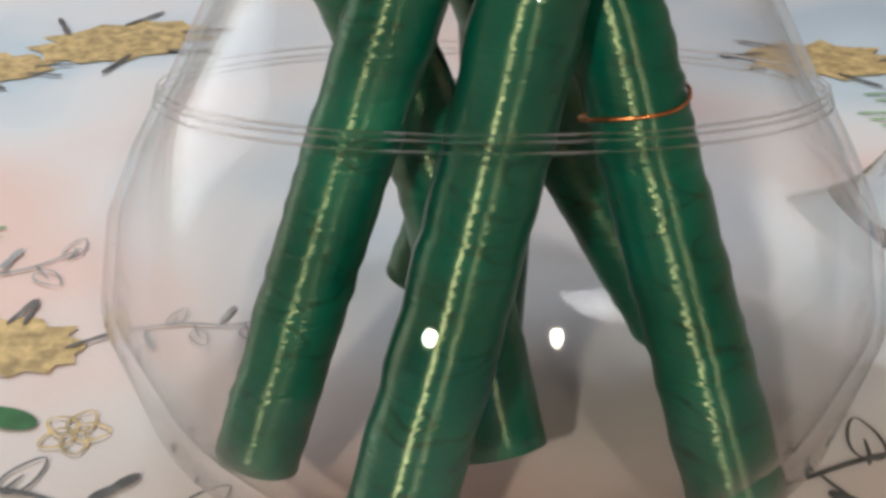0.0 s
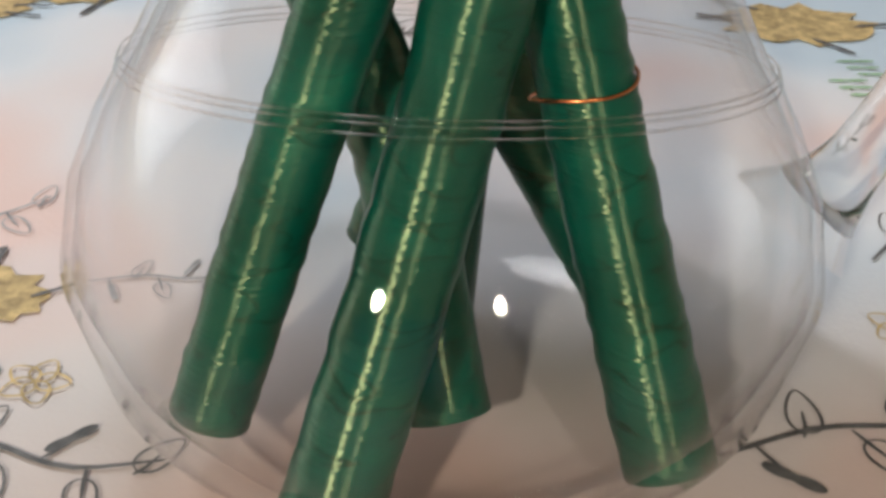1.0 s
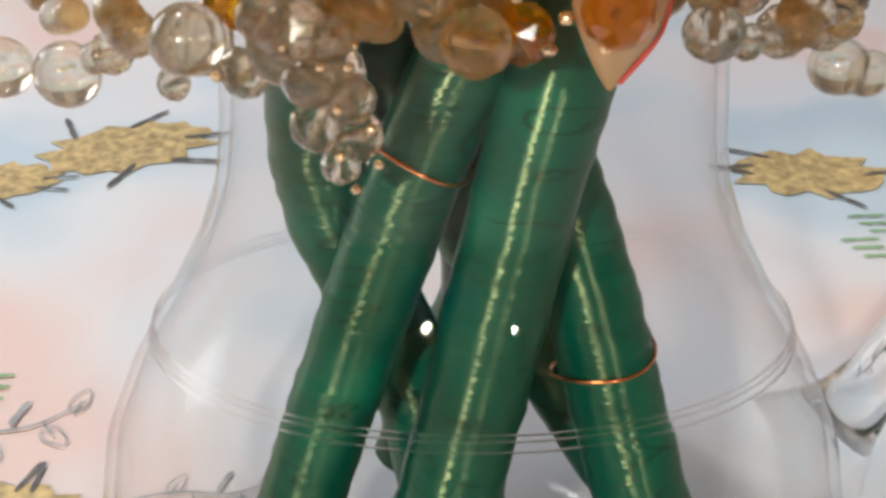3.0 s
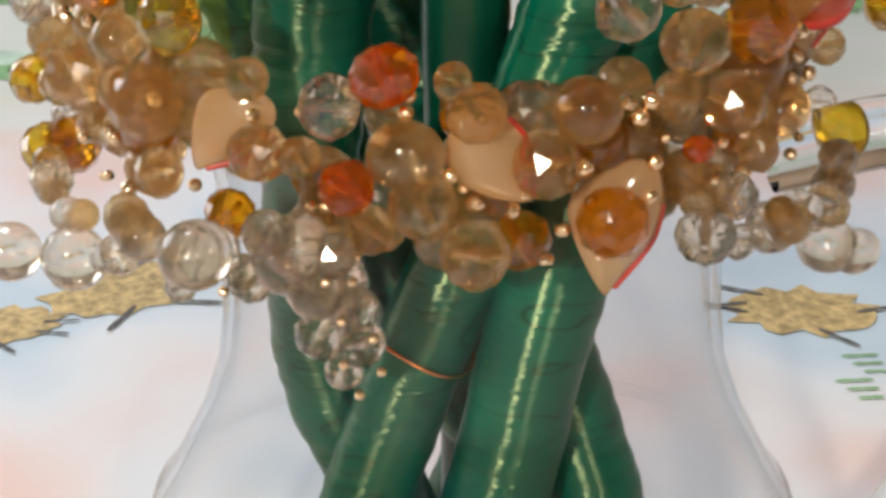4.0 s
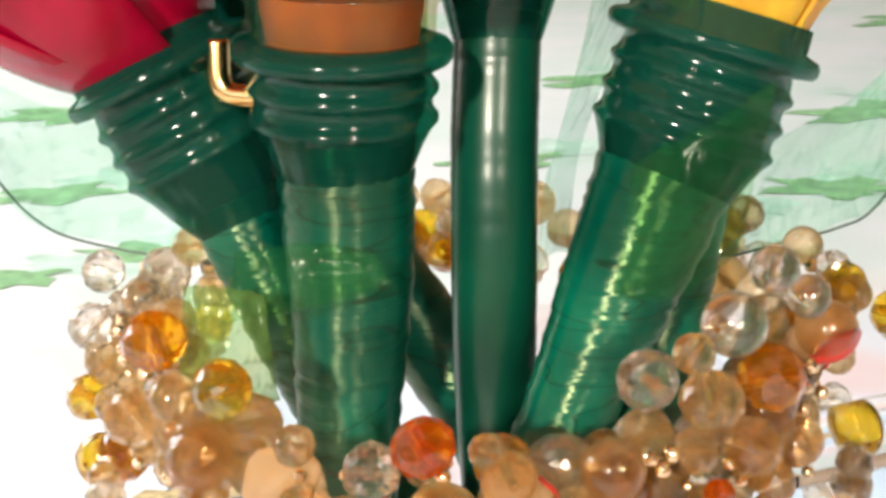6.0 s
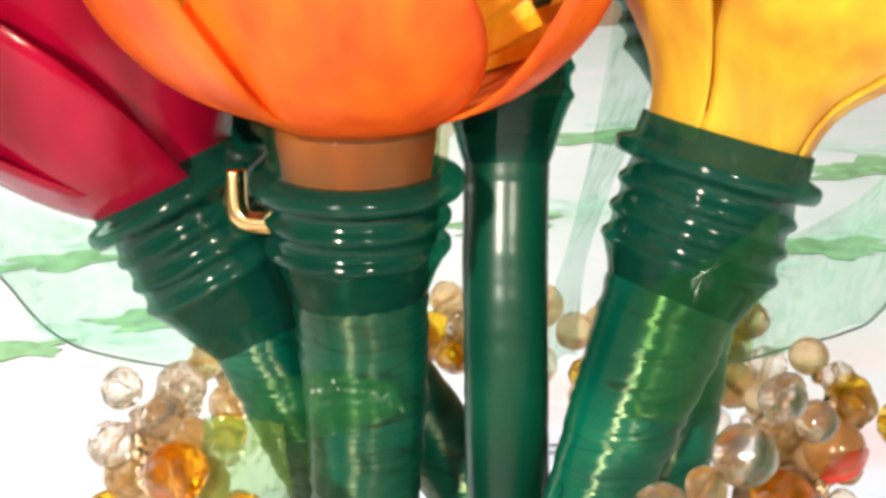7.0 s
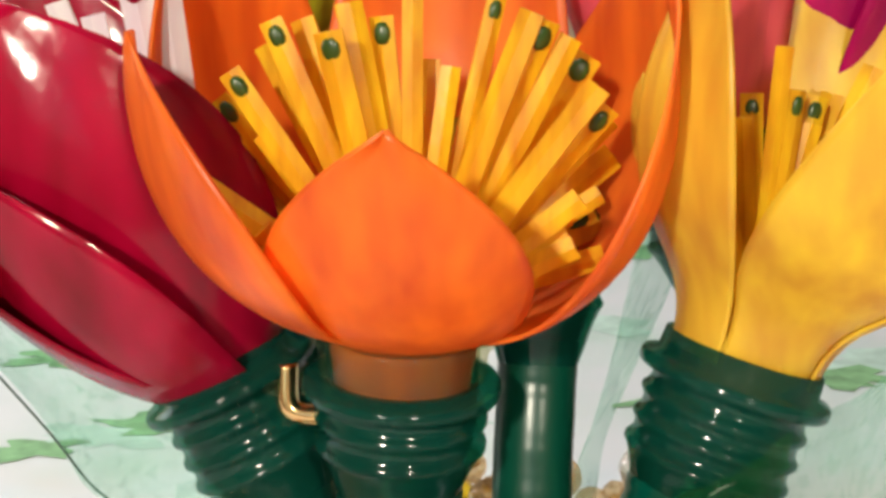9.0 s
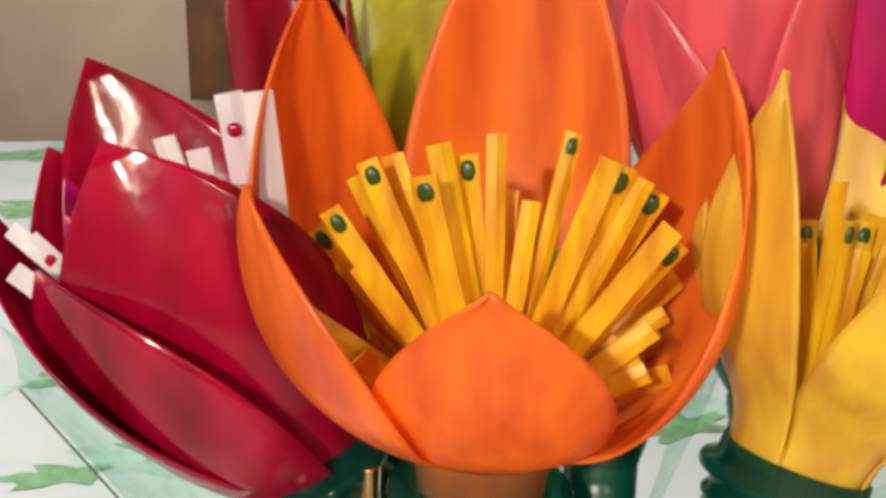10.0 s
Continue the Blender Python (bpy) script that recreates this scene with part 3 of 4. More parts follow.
# ---- flowers ----
def stem_part(owner, pts, r, seed, mat=STEM, n=110):
    return part("stem", tube(pts, r, n, 22, 0.026 if mat is STEM else 0.008, True, seed), mat, owner, "stem wrapped in green film")


def neck_part(owner, at, axis, r=0.0135, ring=0.0162, height=0.022, turns=3, clear_lip=False):
    prof = [(r * 0.55, -0.012), (r * 0.74, -0.006), (r * 0.88, -0.001), (r * 0.92, 0.0)]
    for k in range(turns):
        z = 0.0012 + k * 0.0044
        prof += [(r * 0.965, z), (r * 0.99, z + 0.0005), (r * 1.03, z + 0.0011), (r * 1.03, z + 0.0018), (r * 0.99, z + 0.0024), (r * 0.965, z + 0.0030)]
    z = 0.0012 + turns * 0.0044
    prof += [(r * 0.94, z + 0.0005), (ring * 0.97, z + 0.0010), (ring, z + 0.0017), (ring, z + 0.0028), (ring * 0.97, z + 0.0035), (r * 1.0, z + 0.0042)]
    top = z + 0.0043 if clear_lip else height
    prof += [(r * 0.98, top), (r * 0.90, top), (r * 0.88, 0.004), (r * 0.5, -0.010)]
    neck = part("bottle_neck", lathe(prof, at, axis, 40), NECK, owner, "dark green threaded bottle neck")
    if clear_lip:
        lip = [(r * 0.99, top + 0.0002), (r * 1.0, height - 0.003), (r * 1.10, height - 0.0016), (r * 1.12, height - 0.0006), (r * 1.04, height), (r * 0.92, height), (r * 0.90, height - 0.003), (r * 0.90, top + 0.0002)]
        part("lip", lathe(lip, at, axis, 40), WRAP_DARK, neck, "see-through green lip")
    return neck


def stamen_part(owner, foot, tip, width, seed, tipped=True, mat=None, label="yellow plastic strip"):
    rnd = random.Random(seed)
    a, b = Vector(foot), Vector(tip)
    d = (b - a)
    n = d.normalized()
    face = Vector((rnd.uniform(-0.5, 0.5), -1, rnd.uniform(-0.1, 0.5)))
    side = n.cross(face).normalized()
    up = side.cross(n).normalized()

    def strip(p0, p1, w, th, bow):
        bm = bmesh.new()
        rows = []
        for k in range(7):
            u = k / 6
            p = p0.lerp(p1, u) + up * bow * math.sin(math.pi * u)
            rows.append([bm.verts.new(p + side * (sx * w * 0.5) + up * (uy * th + (0 if sx else 0.0003))) for sx, uy in ((-1, 0), (0, 0.4), (1, 0), (1, -1), (-1, -1))])
        grid_faces(bm, rows, True)
        bm.faces.new(rows[0])
        bm.faces.new(rows[-1])
        return bm
    s = part("stamen", strip(a, b, width, 0.0005, rnd.uniform(-0.001, 0.002)), mat or STAMEN, owner, label, smooth=False)
    if tipped:
        blob = bmesh.new()
        bmesh.ops.create_icosphere(blob, subdivisions=2, radius=1.0)
        m = Matrix.Translation(b - n * 0.0026 + up * 0.0003) @ Matrix((side * (width * 0.34), n * 0.0019, up * 0.0006)).transposed().to_4x4()
        bmesh.ops.transform(blob, matrix=m, verts=blob.verts)
        part("tip", blob, TIP, s, "dark green painted tip")
    return s


def flower(name, label, at, axis, mat, petals, stem_pts, stem_r, seed, stem_mat=STEM, neck_axis=None, spread=0.6, neck_r=0.0135, clear_lip=False):
    owner = thing(name, stem_pts[0], label, "artificial flower", "flowers in the jug")
    stem_part(owner, stem_pts, stem_r, seed, stem_mat)
    neck_part(owner, at, neck_axis or axis, neck_r, neck_r * 1.18, turns=2 if clear_lip else 3, clear_lip=clear_lip)
    spread *= 0.08
    k = neck_r / 0.0135
    cup = [(0.0100, 0.006), (0.0112, 0.016), (0.0116, 0.018), (0.0116 + 0.004 * spread, 0.0205), (0.0116 + 0.011 * spread, 0.0245), (0.0108 + 0.011 * spread, 0.0245), (0.0108, 0.0185), (0.0095, 0.006)]
    part("flower_cup", lathe([(r * k, z) for r, z in cup], at, neck_axis or axis, 36), mat, owner, "plastic foot of the flower set in the bottle neck")
    foot = Vector(at) + Vector(axis).normalized() * 0.017
    for k, (az, length, width, f0, f1, tip) in enumerate(petals):
        part("petal", petal_mesh(foot, axis, az, length, width, 0.0095, (f0, f1), tip, 0.55, seed=seed + k), mat, owner)
    return owner


# orange flower
O_AT, O_AX = (-0.0108, 0.0135, 0.1775), (0.05, -0.02, 1.0)
orange = flower("orange_flower", "orange plastic flower with yellow strip stamens on a green stem", O_AT, O_AX, ORANGE, [],
                [(0.0130, -0.021, 0.0080), (0.002, 0.002, 0.050), (-0.0115, 0.005, 0.085), (-0.0130, 0.007, 0.107), (-0.0130, 0.012, 0.129), (-0.0114, 0.0135, 0.151), (-0.0108, 0.0135, 0.1785)],
                lambda u: 0.0075 + 0.0032 * max(0, (u - 0.6) / 0.4), 11, spread=0.3, clear_lip=True)
SHOULDER = [(0, 48), (0.002, 74), (0.010, 66), (0.018, 49), (0.030, 28), (0.042, 12), (0.055, 2), (0.12, -8)]
UPRIGHT = [(0, 48), (0.002, 70), (0.010, 56), (0.018, 38), (0.030, 20), (0.042, 6), (0.12, -8)]
foot = Vector(O_AT) + Vector(O_AX).normalized() * 0.0212
LEANING_IN = [(0, 48), (0.002, 74), (0.010, 66), (0.018, 48), (0.030, 24), (0.042, 5), (0.055, -7), (0.12, -13)]
for k, (az, half, length, prof, notch, tip, skew) in enumerate([(275, 40, 0.0475, UPRIGHT, 0.007, 2.6, 8), (12, 58, 0.080, LEANING_IN, 0.014, 2.2, 0), (206, 42, 0.060, SHOULDER, 0.014, 2.4, 0),
                                                                (144, 37, 0.087, SHOULDER, 0.016, 2.4, 0), (83, 34, 0.112, SHOULDER, 0.020, 2.6, 0)]):
    part("petal", cut_petal(foot, O_AX, az, half, length, prof, 0.0117 - 0.0003 * (k >= 3), notch, tip, k, skew=skew), ORANGE, orange)
rnd = random.Random(5)
hub = Vector((-0.0085, 0.010, 0.203))
for k in range(34):
    a = radians(-104 + 202 * (k + rnd.uniform(-0.3, 0.3)) / 33)
    back = rnd.uniform(-0.004, 0.018)
    ln = rnd.choice((0.043, 0.046, 0.048, 0.036, 0.046))
    ln *= 1 - 0.18 * abs(a / 1.4) ** 2
    tip = hub + Vector((math.sin(a) * ln * 0.86, back - 0.002, math.cos(a * 0.82) * ln + 0.001))
    stamen_part(orange, hub + Vector((math.sin(a) * 0.004, back * 0.4, 0)), tip, rnd.uniform(0.0030, 0.0046), k, ln > 0.04 and k % 2 == 0)

for k in range(16):
    side = -1 if k < 10 else 1
    a = radians(side * (64 + 2.6 * (k % 10) + rnd.uniform(-2, 2)))
    ln = rnd.uniform(0.024, 0.029)
    back = rnd.uniform(-0.010, 0.004)
    tip = hub + Vector((math.sin(a) * ln * 0.9, back, math.cos(a) * ln * 0.8 + 0.005))
    stamen_part(orange, hub + Vector((math.sin(a) * 0.006, back * 0.4, 0.001 * (k % 3))), tip, rnd.uniform(0.0030, 0.0044), 80 + k, False)

# yellow flower
Y_AT, Y_AX = (0.0385, 0.0175, 0.1720), (0.33, 0.12, 1.0)
yellow = flower("yellow_flower", "yellow plastic flower with strip stamens on a green stem", Y_AT, Y_AX, YELLOW,
                [],
                [(-0.0270, -0.0235, 0.0090), (-0.0135, -0.014, 0.050), (0.004, -0.007, 0.100), (0.0195, 0.006, 0.130), (0.0290, 0.012, 0.151), (0.0385, 0.0175, 0.173)],
                lambda u: 0.0070 + 0.0040 * max(0, (u - 0.62) / 0.38), 12)
BELL = [(0, 4), (0.006, 22), (0.012, 40), (0.020, 42), (0.030, 26), (0.045, 8), (0.12, 0)]
WIDE = [(0, 4), (0.006, 24), (0.012, 46), (0.020, 50), (0.030, 38), (0.045, 22), (0.12, 6)]
foot = Vector(Y_AT) + Vector(Y_AX).normalized() * 0.0200
for k, (az, half, length, prof, tip) in enumerate([(209, 27, 0.068, BELL, 1.9), (276, 39, 0.084, WIDE, 1.1), (160, 24.5, 0.068, BELL, 1.8), (347, 32, 0.086, WIDE, 1.4), (30, 30, 0.082, BELL, 2.2), (82, 34, 0.088, BELL, 2.2), (124, 26, 0.066, BELL, 1.8)]):
    part("petal", cut_petal(foot, Y_AX, az, half, length, prof, 0.0118, 0.017, tip, k + 20), YELLOW, yellow)
hub = Vector((0.047, 0.022, 0.197))
for k in range(14):
    a = radians(-30 + 70 * (k + rnd.uniform(-0.3, 0.3)) / 13)
    back = rnd.uniform(-0.006, 0.018)
    ln = rnd.uniform(0.032, 0.046)
    tip = hub + Vector((math.sin(a) * ln * 0.8 + 0.004, back, math.cos(a) * ln))
    stamen_part(yellow, hub + Vector((math.sin(a) * 0.004, back * 0.4, 0)), tip, rnd.uniform(0.0028, 0.0042), 40 + k, k % 2 == 0)

# crimson flower
R_AT, R_AX = (-0.0335, 0.028, 0.1695), (-0.47, 0.06, 1.0)
crimson = flower("crimson_flower", "shiny crimson plastic flower leaning outwards on a green stem", R_AT, R_AX, RED,
                 [(228, 0.062, 0.050, 52, -12, 1.2), (274, 0.074, 0.052, 40, -14, 1.0), (186, 0.078, 0.050, 50, -14, 1.0), (142, 0.080, 0.046, 42, -10, 1.0), (20, 0.046, 0.030, 4, 0, 1.0), (112, 0.090, 0.050, 27, -3, 1.0)],
                 [(0.0460, 0.016, 0.0085), (0.0255, 0.018, 0.045), (0.000, 0.021, 0.095), (-0.0165, 0.023, 0.130), (-0.0245, 0.025, 0.148), (-0.0335, 0.028, 0.171)],
                 lambda u: 0.0068 + 0.001 * u, 13)
foot = Vector(R_AT) + Vector(R_AX).normalized() * 0.017
# two added magenta petals stand for the sheen inside the crimson ones
for k, (az, length) in enumerate(((222, 0.064), (160, 0.070))):
    part("sheen_petal", petal_mesh(foot, R_AX, az, length, 0.034, 0.006, (30, -6), 0.9, 0.6, seed=70 + k), MAGENTA, crimson, "magenta sheen of the crimson petals, built as an added petal")

# white strip stamens of the crimson flower, some with a red tip
def white_stamen(foot_at, tip_at, width, tipped):
    s = stamen_part(crimson, foot_at, tip_at, width, int(width * 1e5), False, WHITE_STRIP, "white plastic strip")
    if tipped:
        dot = bmesh.new()
        bmesh.ops.create_icosphere(dot, subdivisions=2, radius=1.0)
        mid = Vector(tip_at).lerp(Vector(foot_at), 0.12) - Vector((0, 0.0007, 0))
        bmesh.ops.transform(dot, matrix=Matrix.Translation(mid) @ Matrix.Diagonal((width * 0.3, 0.0006, 0.0013, 1)), verts=dot.verts)
        part("tip", dot, RED, s, "red painted tip")


for foot_at, tip_at, width, tipped in [((-0.049, 0.022, 0.205), (-0.0625, 0.019, 0.2490), 0.0042, False), ((-0.047, 0.022, 0.205), (-0.0570, 0.019, 0.2470), 0.0040, False),
                                       ((-0.045, 0.024, 0.205), (-0.0520, 0.022, 0.2560), 0.0048, True), ((-0.044, 0.026, 0.205), (-0.0475, 0.024, 0.2560), 0.0052, False),
                                       ((-0.055, 0.020, 0.203), (-0.0890, 0.019, 0.2335), 0.0034, False), ((-0.055, 0.018, 0.202), (-0.0850, 0.016, 0.2325), 0.0036, True),
                                       ((-0.055, 0.018, 0.201), (-0.0880, 0.016, 0.2270), 0.0036, False), ((-0.055, 0.016, 0.201), (-0.0830, 0.014, 0.2235), 0.0034, False)]:
    white_stamen(foot_at, tip_at, width, tipped)

# flowers behind
pink = flower("pink_flower", "pink plastic flower behind the others", (0.0490, 0.058, 0.200), (-0.17, 0.14, 1.0), PINK,
              [(255, 0.075, 0.046, 20, 4, 0.8), (330, 0.080, 0.046, 24, 6, 0.8), (190, 0.078, 0.046, 20, 2, 0.8), (90, 0.080, 0.046, 20, 4, 0.8)],
              [(-0.0056, -0.0468, 0.0072), (0.0085, -0.0215, 0.052), (0.0224, -0.006, 0.108), (0.034, 0.018, 0.130), (0.041, 0.032, 0.152), (0.0475, 0.048, 0.180), (0.0490, 0.058, 0.201)],
              0.0080, 14)
lime = flower("lime_flower", "yellow-green plastic flower behind the orange one", (0.0128, 0.0325, 0.195), (-0.50, 1.30, 1.0), LIME,
              [(255, 0.115, 0.050, 16, 0, 0.8), (150, 0.080, 0.040, 20, 2, 0.9), (90, 0.080, 0.040, 20, 4, 0.9)],
              [(0.0105, 0.006, 0.0075), (0.0130, 0.015, 0.050), (0.0125, 0.023, 0.080), (0.0108, 0.022, 0.130), (0.0110, 0.0225, 0.155), (0.0115, 0.026, 0.172), (0.0122, 0.030, 0.184), (0.0128, 0.0325, 0.196)],
              0.0069, 15, STEM_DARK, (0.06, 0.2, 1.0), neck_r=0.0104)
back_red = flower("dark_red_flower", "dark red plastic flower at the back of the bunch", (-0.034, 0.066, 0.190), (-0.20, 0.3, 1.0), RED,
                  [(250, 0.085, 0.028, 10, 0, 0.8), (0, 0.070, 0.020, 4, 0, 0.8), (180, 0.072, 0.020, 4, 0, 0.8), (90, 0.080, 0.030, 6, 0, 0.8)],
                  [(0.0490, -0.0330, 0.0085), (0.0365, -0.0125, 0.050), (0.0265, 0.001, 0.083), (0.0100, 0.030, 0.118), (-0.016, 0.052, 0.152), (-0.034, 0.066, 0.191)], 0.0078, 16)
back_magenta = flower("magenta_flower", "magenta plastic flower at the back of the bunch", (0.062, 0.068, 0.195), (0.15, 0.15, 1.0), MAGENTA,
                      [(250, 0.085, 0.034, 14, 2, 0.8), (330, 0.085, 0.036, 18, 4, 0.8), (180, 0.08, 0.036, 18, 2, 0.8), (90, 0.08, 0.036, 18, 2, 0.8)],
                      [(-0.002, 0.030, 0.010), (0.030, 0.034, 0.10), (0.048, 0.052, 0.150), (0.062, 0.068, 0.196)], 0.0065, 17)


# broad see-through leaves fixed to the stems
def broad_leaf(owner, edge, top, y0, lean, dark_rim=True):
    low = spline([(x, y0, z) for x, z in edge], 26)
    high = spline([(x, y0 + lean, z) for x, z in top], 26)
    bm = bmesh.new()
    rows = []
    for k in range(11):
        u = k / 10
        rows.append([bm.verts.new(a.lerp(b, u) + Vector((0, 0.006 * math.sin(math.pi * u) + 0.002 * math.sin(i * 0.5), 0))) for i, (a, b) in enumerate(zip(low, high))])
    grid_faces(bm, rows)
    bmesh.ops.solidify(bm, geom=bm.faces[:], thickness=0.0003)
    lf = part("leaf", bm, MINT, owner, "see-through mint green plastic leaf")
    if dark_rim:
        part("leaf_rim", tube([tuple(p) for p in low], 0.00028, 40, 6), LEAF_EDGE, lf, "thin dark cut edge")


broad_leaf(crimson, [(-0.1, 0.195), (-0.080, 0.169), (-0.071, 0.156), (-0.061, 0.1505), (-0.0376, 0.1457), (-0.02, 0.146)],
           [(-0.115, 0.205), (-0.092, 0.185), (-0.08, 0.176), (-0.066, 0.168), (-0.042, 0.160), (-0.02, 0.156)], 0.045, 0.02)
broad_leaf(yellow, [(0.0475, 0.144), (0.055, 0.1445), (0.0627, 0.1466), (0.0728, 0.1491), (0.0795, 0.1535), (0.090, 0.172)],
           [(0.047, 0.156), (0.054, 0.158), (0.062, 0.160), (0.073, 0.163), (0.082, 0.170), (0.098, 0.19)], 0.045, 0.02)
broad_leaf(lime, [(0.0190, 0.140), (0.0205, 0.1576), (0.0226, 0.1662), (0.028, 0.185), (0.031, 0.205), (0.032, 0.22)],
           [(0.026, 0.140), (0.0285, 0.160), (0.033, 0.175), (0.040, 0.19), (0.044, 0.207), (0.044, 0.222)], 0.046, 0.015, False)

# copper wire loops tying the stems
for c, r, ax in (((0.0320, -0.0078, 0.064), 0.0086, (-0.3, 0.2, 1)), ((0.0040, -0.0070, 0.0995), 0.0077, (0.3, 0.1, 1))):
    rot = frame_of(ax)
    ring = [tuple(Vector(c) + rot @ Vector((r * math.cos(a), r * math.sin(a), 0.0008 * math.sin(2 * a)))) for a in (k * math.pi / 8 for k in range(17))]
    part("wire", tube(ring, 0.00035, 60, 6), COPPER, back_red if c[0] > 0.02 else yellow, "thin copper tie wire")

# ---- bead garland ----
garland = thing("bead_garland", (0.007, 0.022, 0.112), "amber, peach and clear crystal bead garland round the jug neck", "bead garland")


def bead_data(name, cut, mat):
    """A ball, or a crystal cut in rows of flat faces, with a hole through it."""
    bm = bmesh.new()
    if cut:
        rows = []
        for k, (r, z) in enumerate(((0.16, 0.93), (0.50, 0.86), (0.84, 0.53), (1.0, 0.10), (1.0, -0.10), (0.84, -0.53), (0.50, -0.86), (0.16, -0.93))):
            rows.append([bm.verts.new((r * math.cos(a), r * math.sin(a), z)) for a in ((2 * math.pi * (q + 0.5 * (k % 2))) / 9 for q in range(9))])
        for ra, rb in zip(rows, rows[1:] + rows[:1]):
            for q in range(9):
                w = (q + 1) % 9
                if ra is rows[-1]:
                    bm.faces.new((ra[q], ra[w], rb[w], rb[q]))
                elif rows.index(ra) % 2 == 0:
                    bm.faces.new((ra[q], ra[w], rb[q]))
                    bm.faces.new((ra[w], rb[w], rb[q]))
                else:
                    bm.faces.new((ra[q], rb[w], rb[q]))
                    bm.faces.new((ra[q], ra[w], rb[w]))
        bmesh.ops.recalc_face_normals(bm, faces=bm.faces)
    else:
        bmesh.ops.create_icosphere(bm, subdivisions=3, radius=1.0)
    me = bpy.data.meshes.new(name)
    bm.to_mesh(me)
    bm.free()
    me.materials.append(mat)
    for f in me.polygons:
        f.use_smooth = not cut
    return me


BEAD_MESH = {k: (bead_data("bead", True, m), bead_data("bead", False, m)) for k, m in BEAD.items()}
BN = [0]


def bead(kind, x, y, z, r, smooth=None):
    BN[0] += 1
    rr = random.Random(BN[0] * 7 + 1)
    smooth = rr.random() < (0.3 if kind in ("clear", "milky") else 0.12) if smooth is None else smooth
    ob = new("bead", BEAD_MESH[kind][1 if smooth else 0])
    ob.parent = garland
    ob.matrix_basis = Matrix.LocRotScale(Vector((x, y, z)) - Vector(garland.location), Euler((rr.uniform(0, 3), rr.uniform(0, 3), rr.uniform(0, 3))), (r, r, r * rr.uniform(0.88, 1.0)))
    return ob


for x, y, z, r in [(0.0006, -0.0277, 0.1481, 0.0043), (-0.0044, -0.027, 0.134, 0.0035), (0.0391, -0.019, 0.1353, 0.0021)]:
    bead("orange", x, y, z, r)
for x, y, z, r in [(-0.0571, 0.022, 0.1313, 0.0041), (-0.0565, 0.022, 0.1194, 0.0048), (0.0669, 0.022, 0.1476, 0.0037), (0.0755, 0.022, 0.1422, 0.0043), (0.0707, 0.022, 0.1214, 0.0044), (-0.0252, -0.0189, 0.1523, 0.0043)]:
    bead("yellow", x, y, z, r)
for x, y, z, r in [(0.0281, -0.0243, 0.1277, 0.0046), (-0.0357, -0.0103, 0.1557, 0.0046), (-0.0526, 0.022, 0.1204, 0.0049), (0.0465, -0.0134, 0.1492, 0.0047)]:
    bead("amber", x, y, z, r)
for x, y, z, r in [(-0.0548, 0.022, 0.144, 0.0042), (-0.0233, -0.02, 0.1219, 0.0043), (-0.0119, -0.0251, 0.1238, 0.0051), (-0.0065, -0.0265, 0.1204, 0.0045), (-0.0554, 0.022, 0.0997, 0.0057), (0.0458, -0.0141, 0.1649, 0.0033), (0.0678, 0.022, 0.1087, 0.005), (0.0533, -0.0061, 0.1181, 0.0039), (0.0414, -0.0175, 0.1224, 0.0041), (0.0715, 0.022, 0.1009, 0.0051), (0.0401, -0.0183, 0.1592, 0.0043), (-0.066, 0.022, 0.101, 0.0052)]:
    bead("clear", x, y, z, r)
for x, y, z, r in [(0.0765, 0.022, 0.0997, 0.0042), (0.0524, -0.0073, 0.1581, 0.0031), (0.0451, -0.0146, 0.1269, 0.0036), (-0.006, -0.0266, 0.1441, 0.0041), (0.0284, -0.0242, 0.1547, 0.004)]:
    bead("clear", x, y, z, r)
for x, y, z, r in [(-0.0422, -0.002, 0.1404, 0.005), (-0.03, -0.0155, 0.1405, 0.0049), (-0.0151, -0.0239, 0.1373, 0.004), (0.0028, -0.0279, 0.1384, 0.0048), (0.0047, -0.028, 0.132, 0.0044), (0.011, -0.0279, 0.1252, 0.0045), (0.0111, -0.0279, 0.1436, 0.0037), (0.0084, -0.028, 0.1475, 0.0024), (0.0194, -0.0268, 0.1367, 0.0044), (0.0242, -0.0256, 0.143, 0.0042), (0.0373, -0.02, 0.1494, 0.0043), (0.0438, -0.0157, 0.1402, 0.0042)]:
    bead("peach", x, y, z, r)
for x, y, z, r in [(0.0354, -0.0211, 0.1429, 0.0033), (0.0521, -0.0076, 0.1361, 0.004), (0.0577, 0.0006, 0.1496, 0.0045), (-0.0099, -0.0257, 0.1374, 0.0028), (-0.0294, -0.016, 0.1315, 0.0035), (-0.053, 0.022, 0.1377, 0.0043), (0.0345, -0.0216, 0.1568, 0.0028), (-0.0018, -0.0274, 0.1285, 0.0032), (0.0484, -0.0117, 0.1322, 0.0032), (-0.0158, -0.0237, 0.1466, 0.0028), (-0.0335, -0.0125, 0.1482, 0.0034)]:
    bead("peach", x, y, z, r)

rnd = random.Random(8)
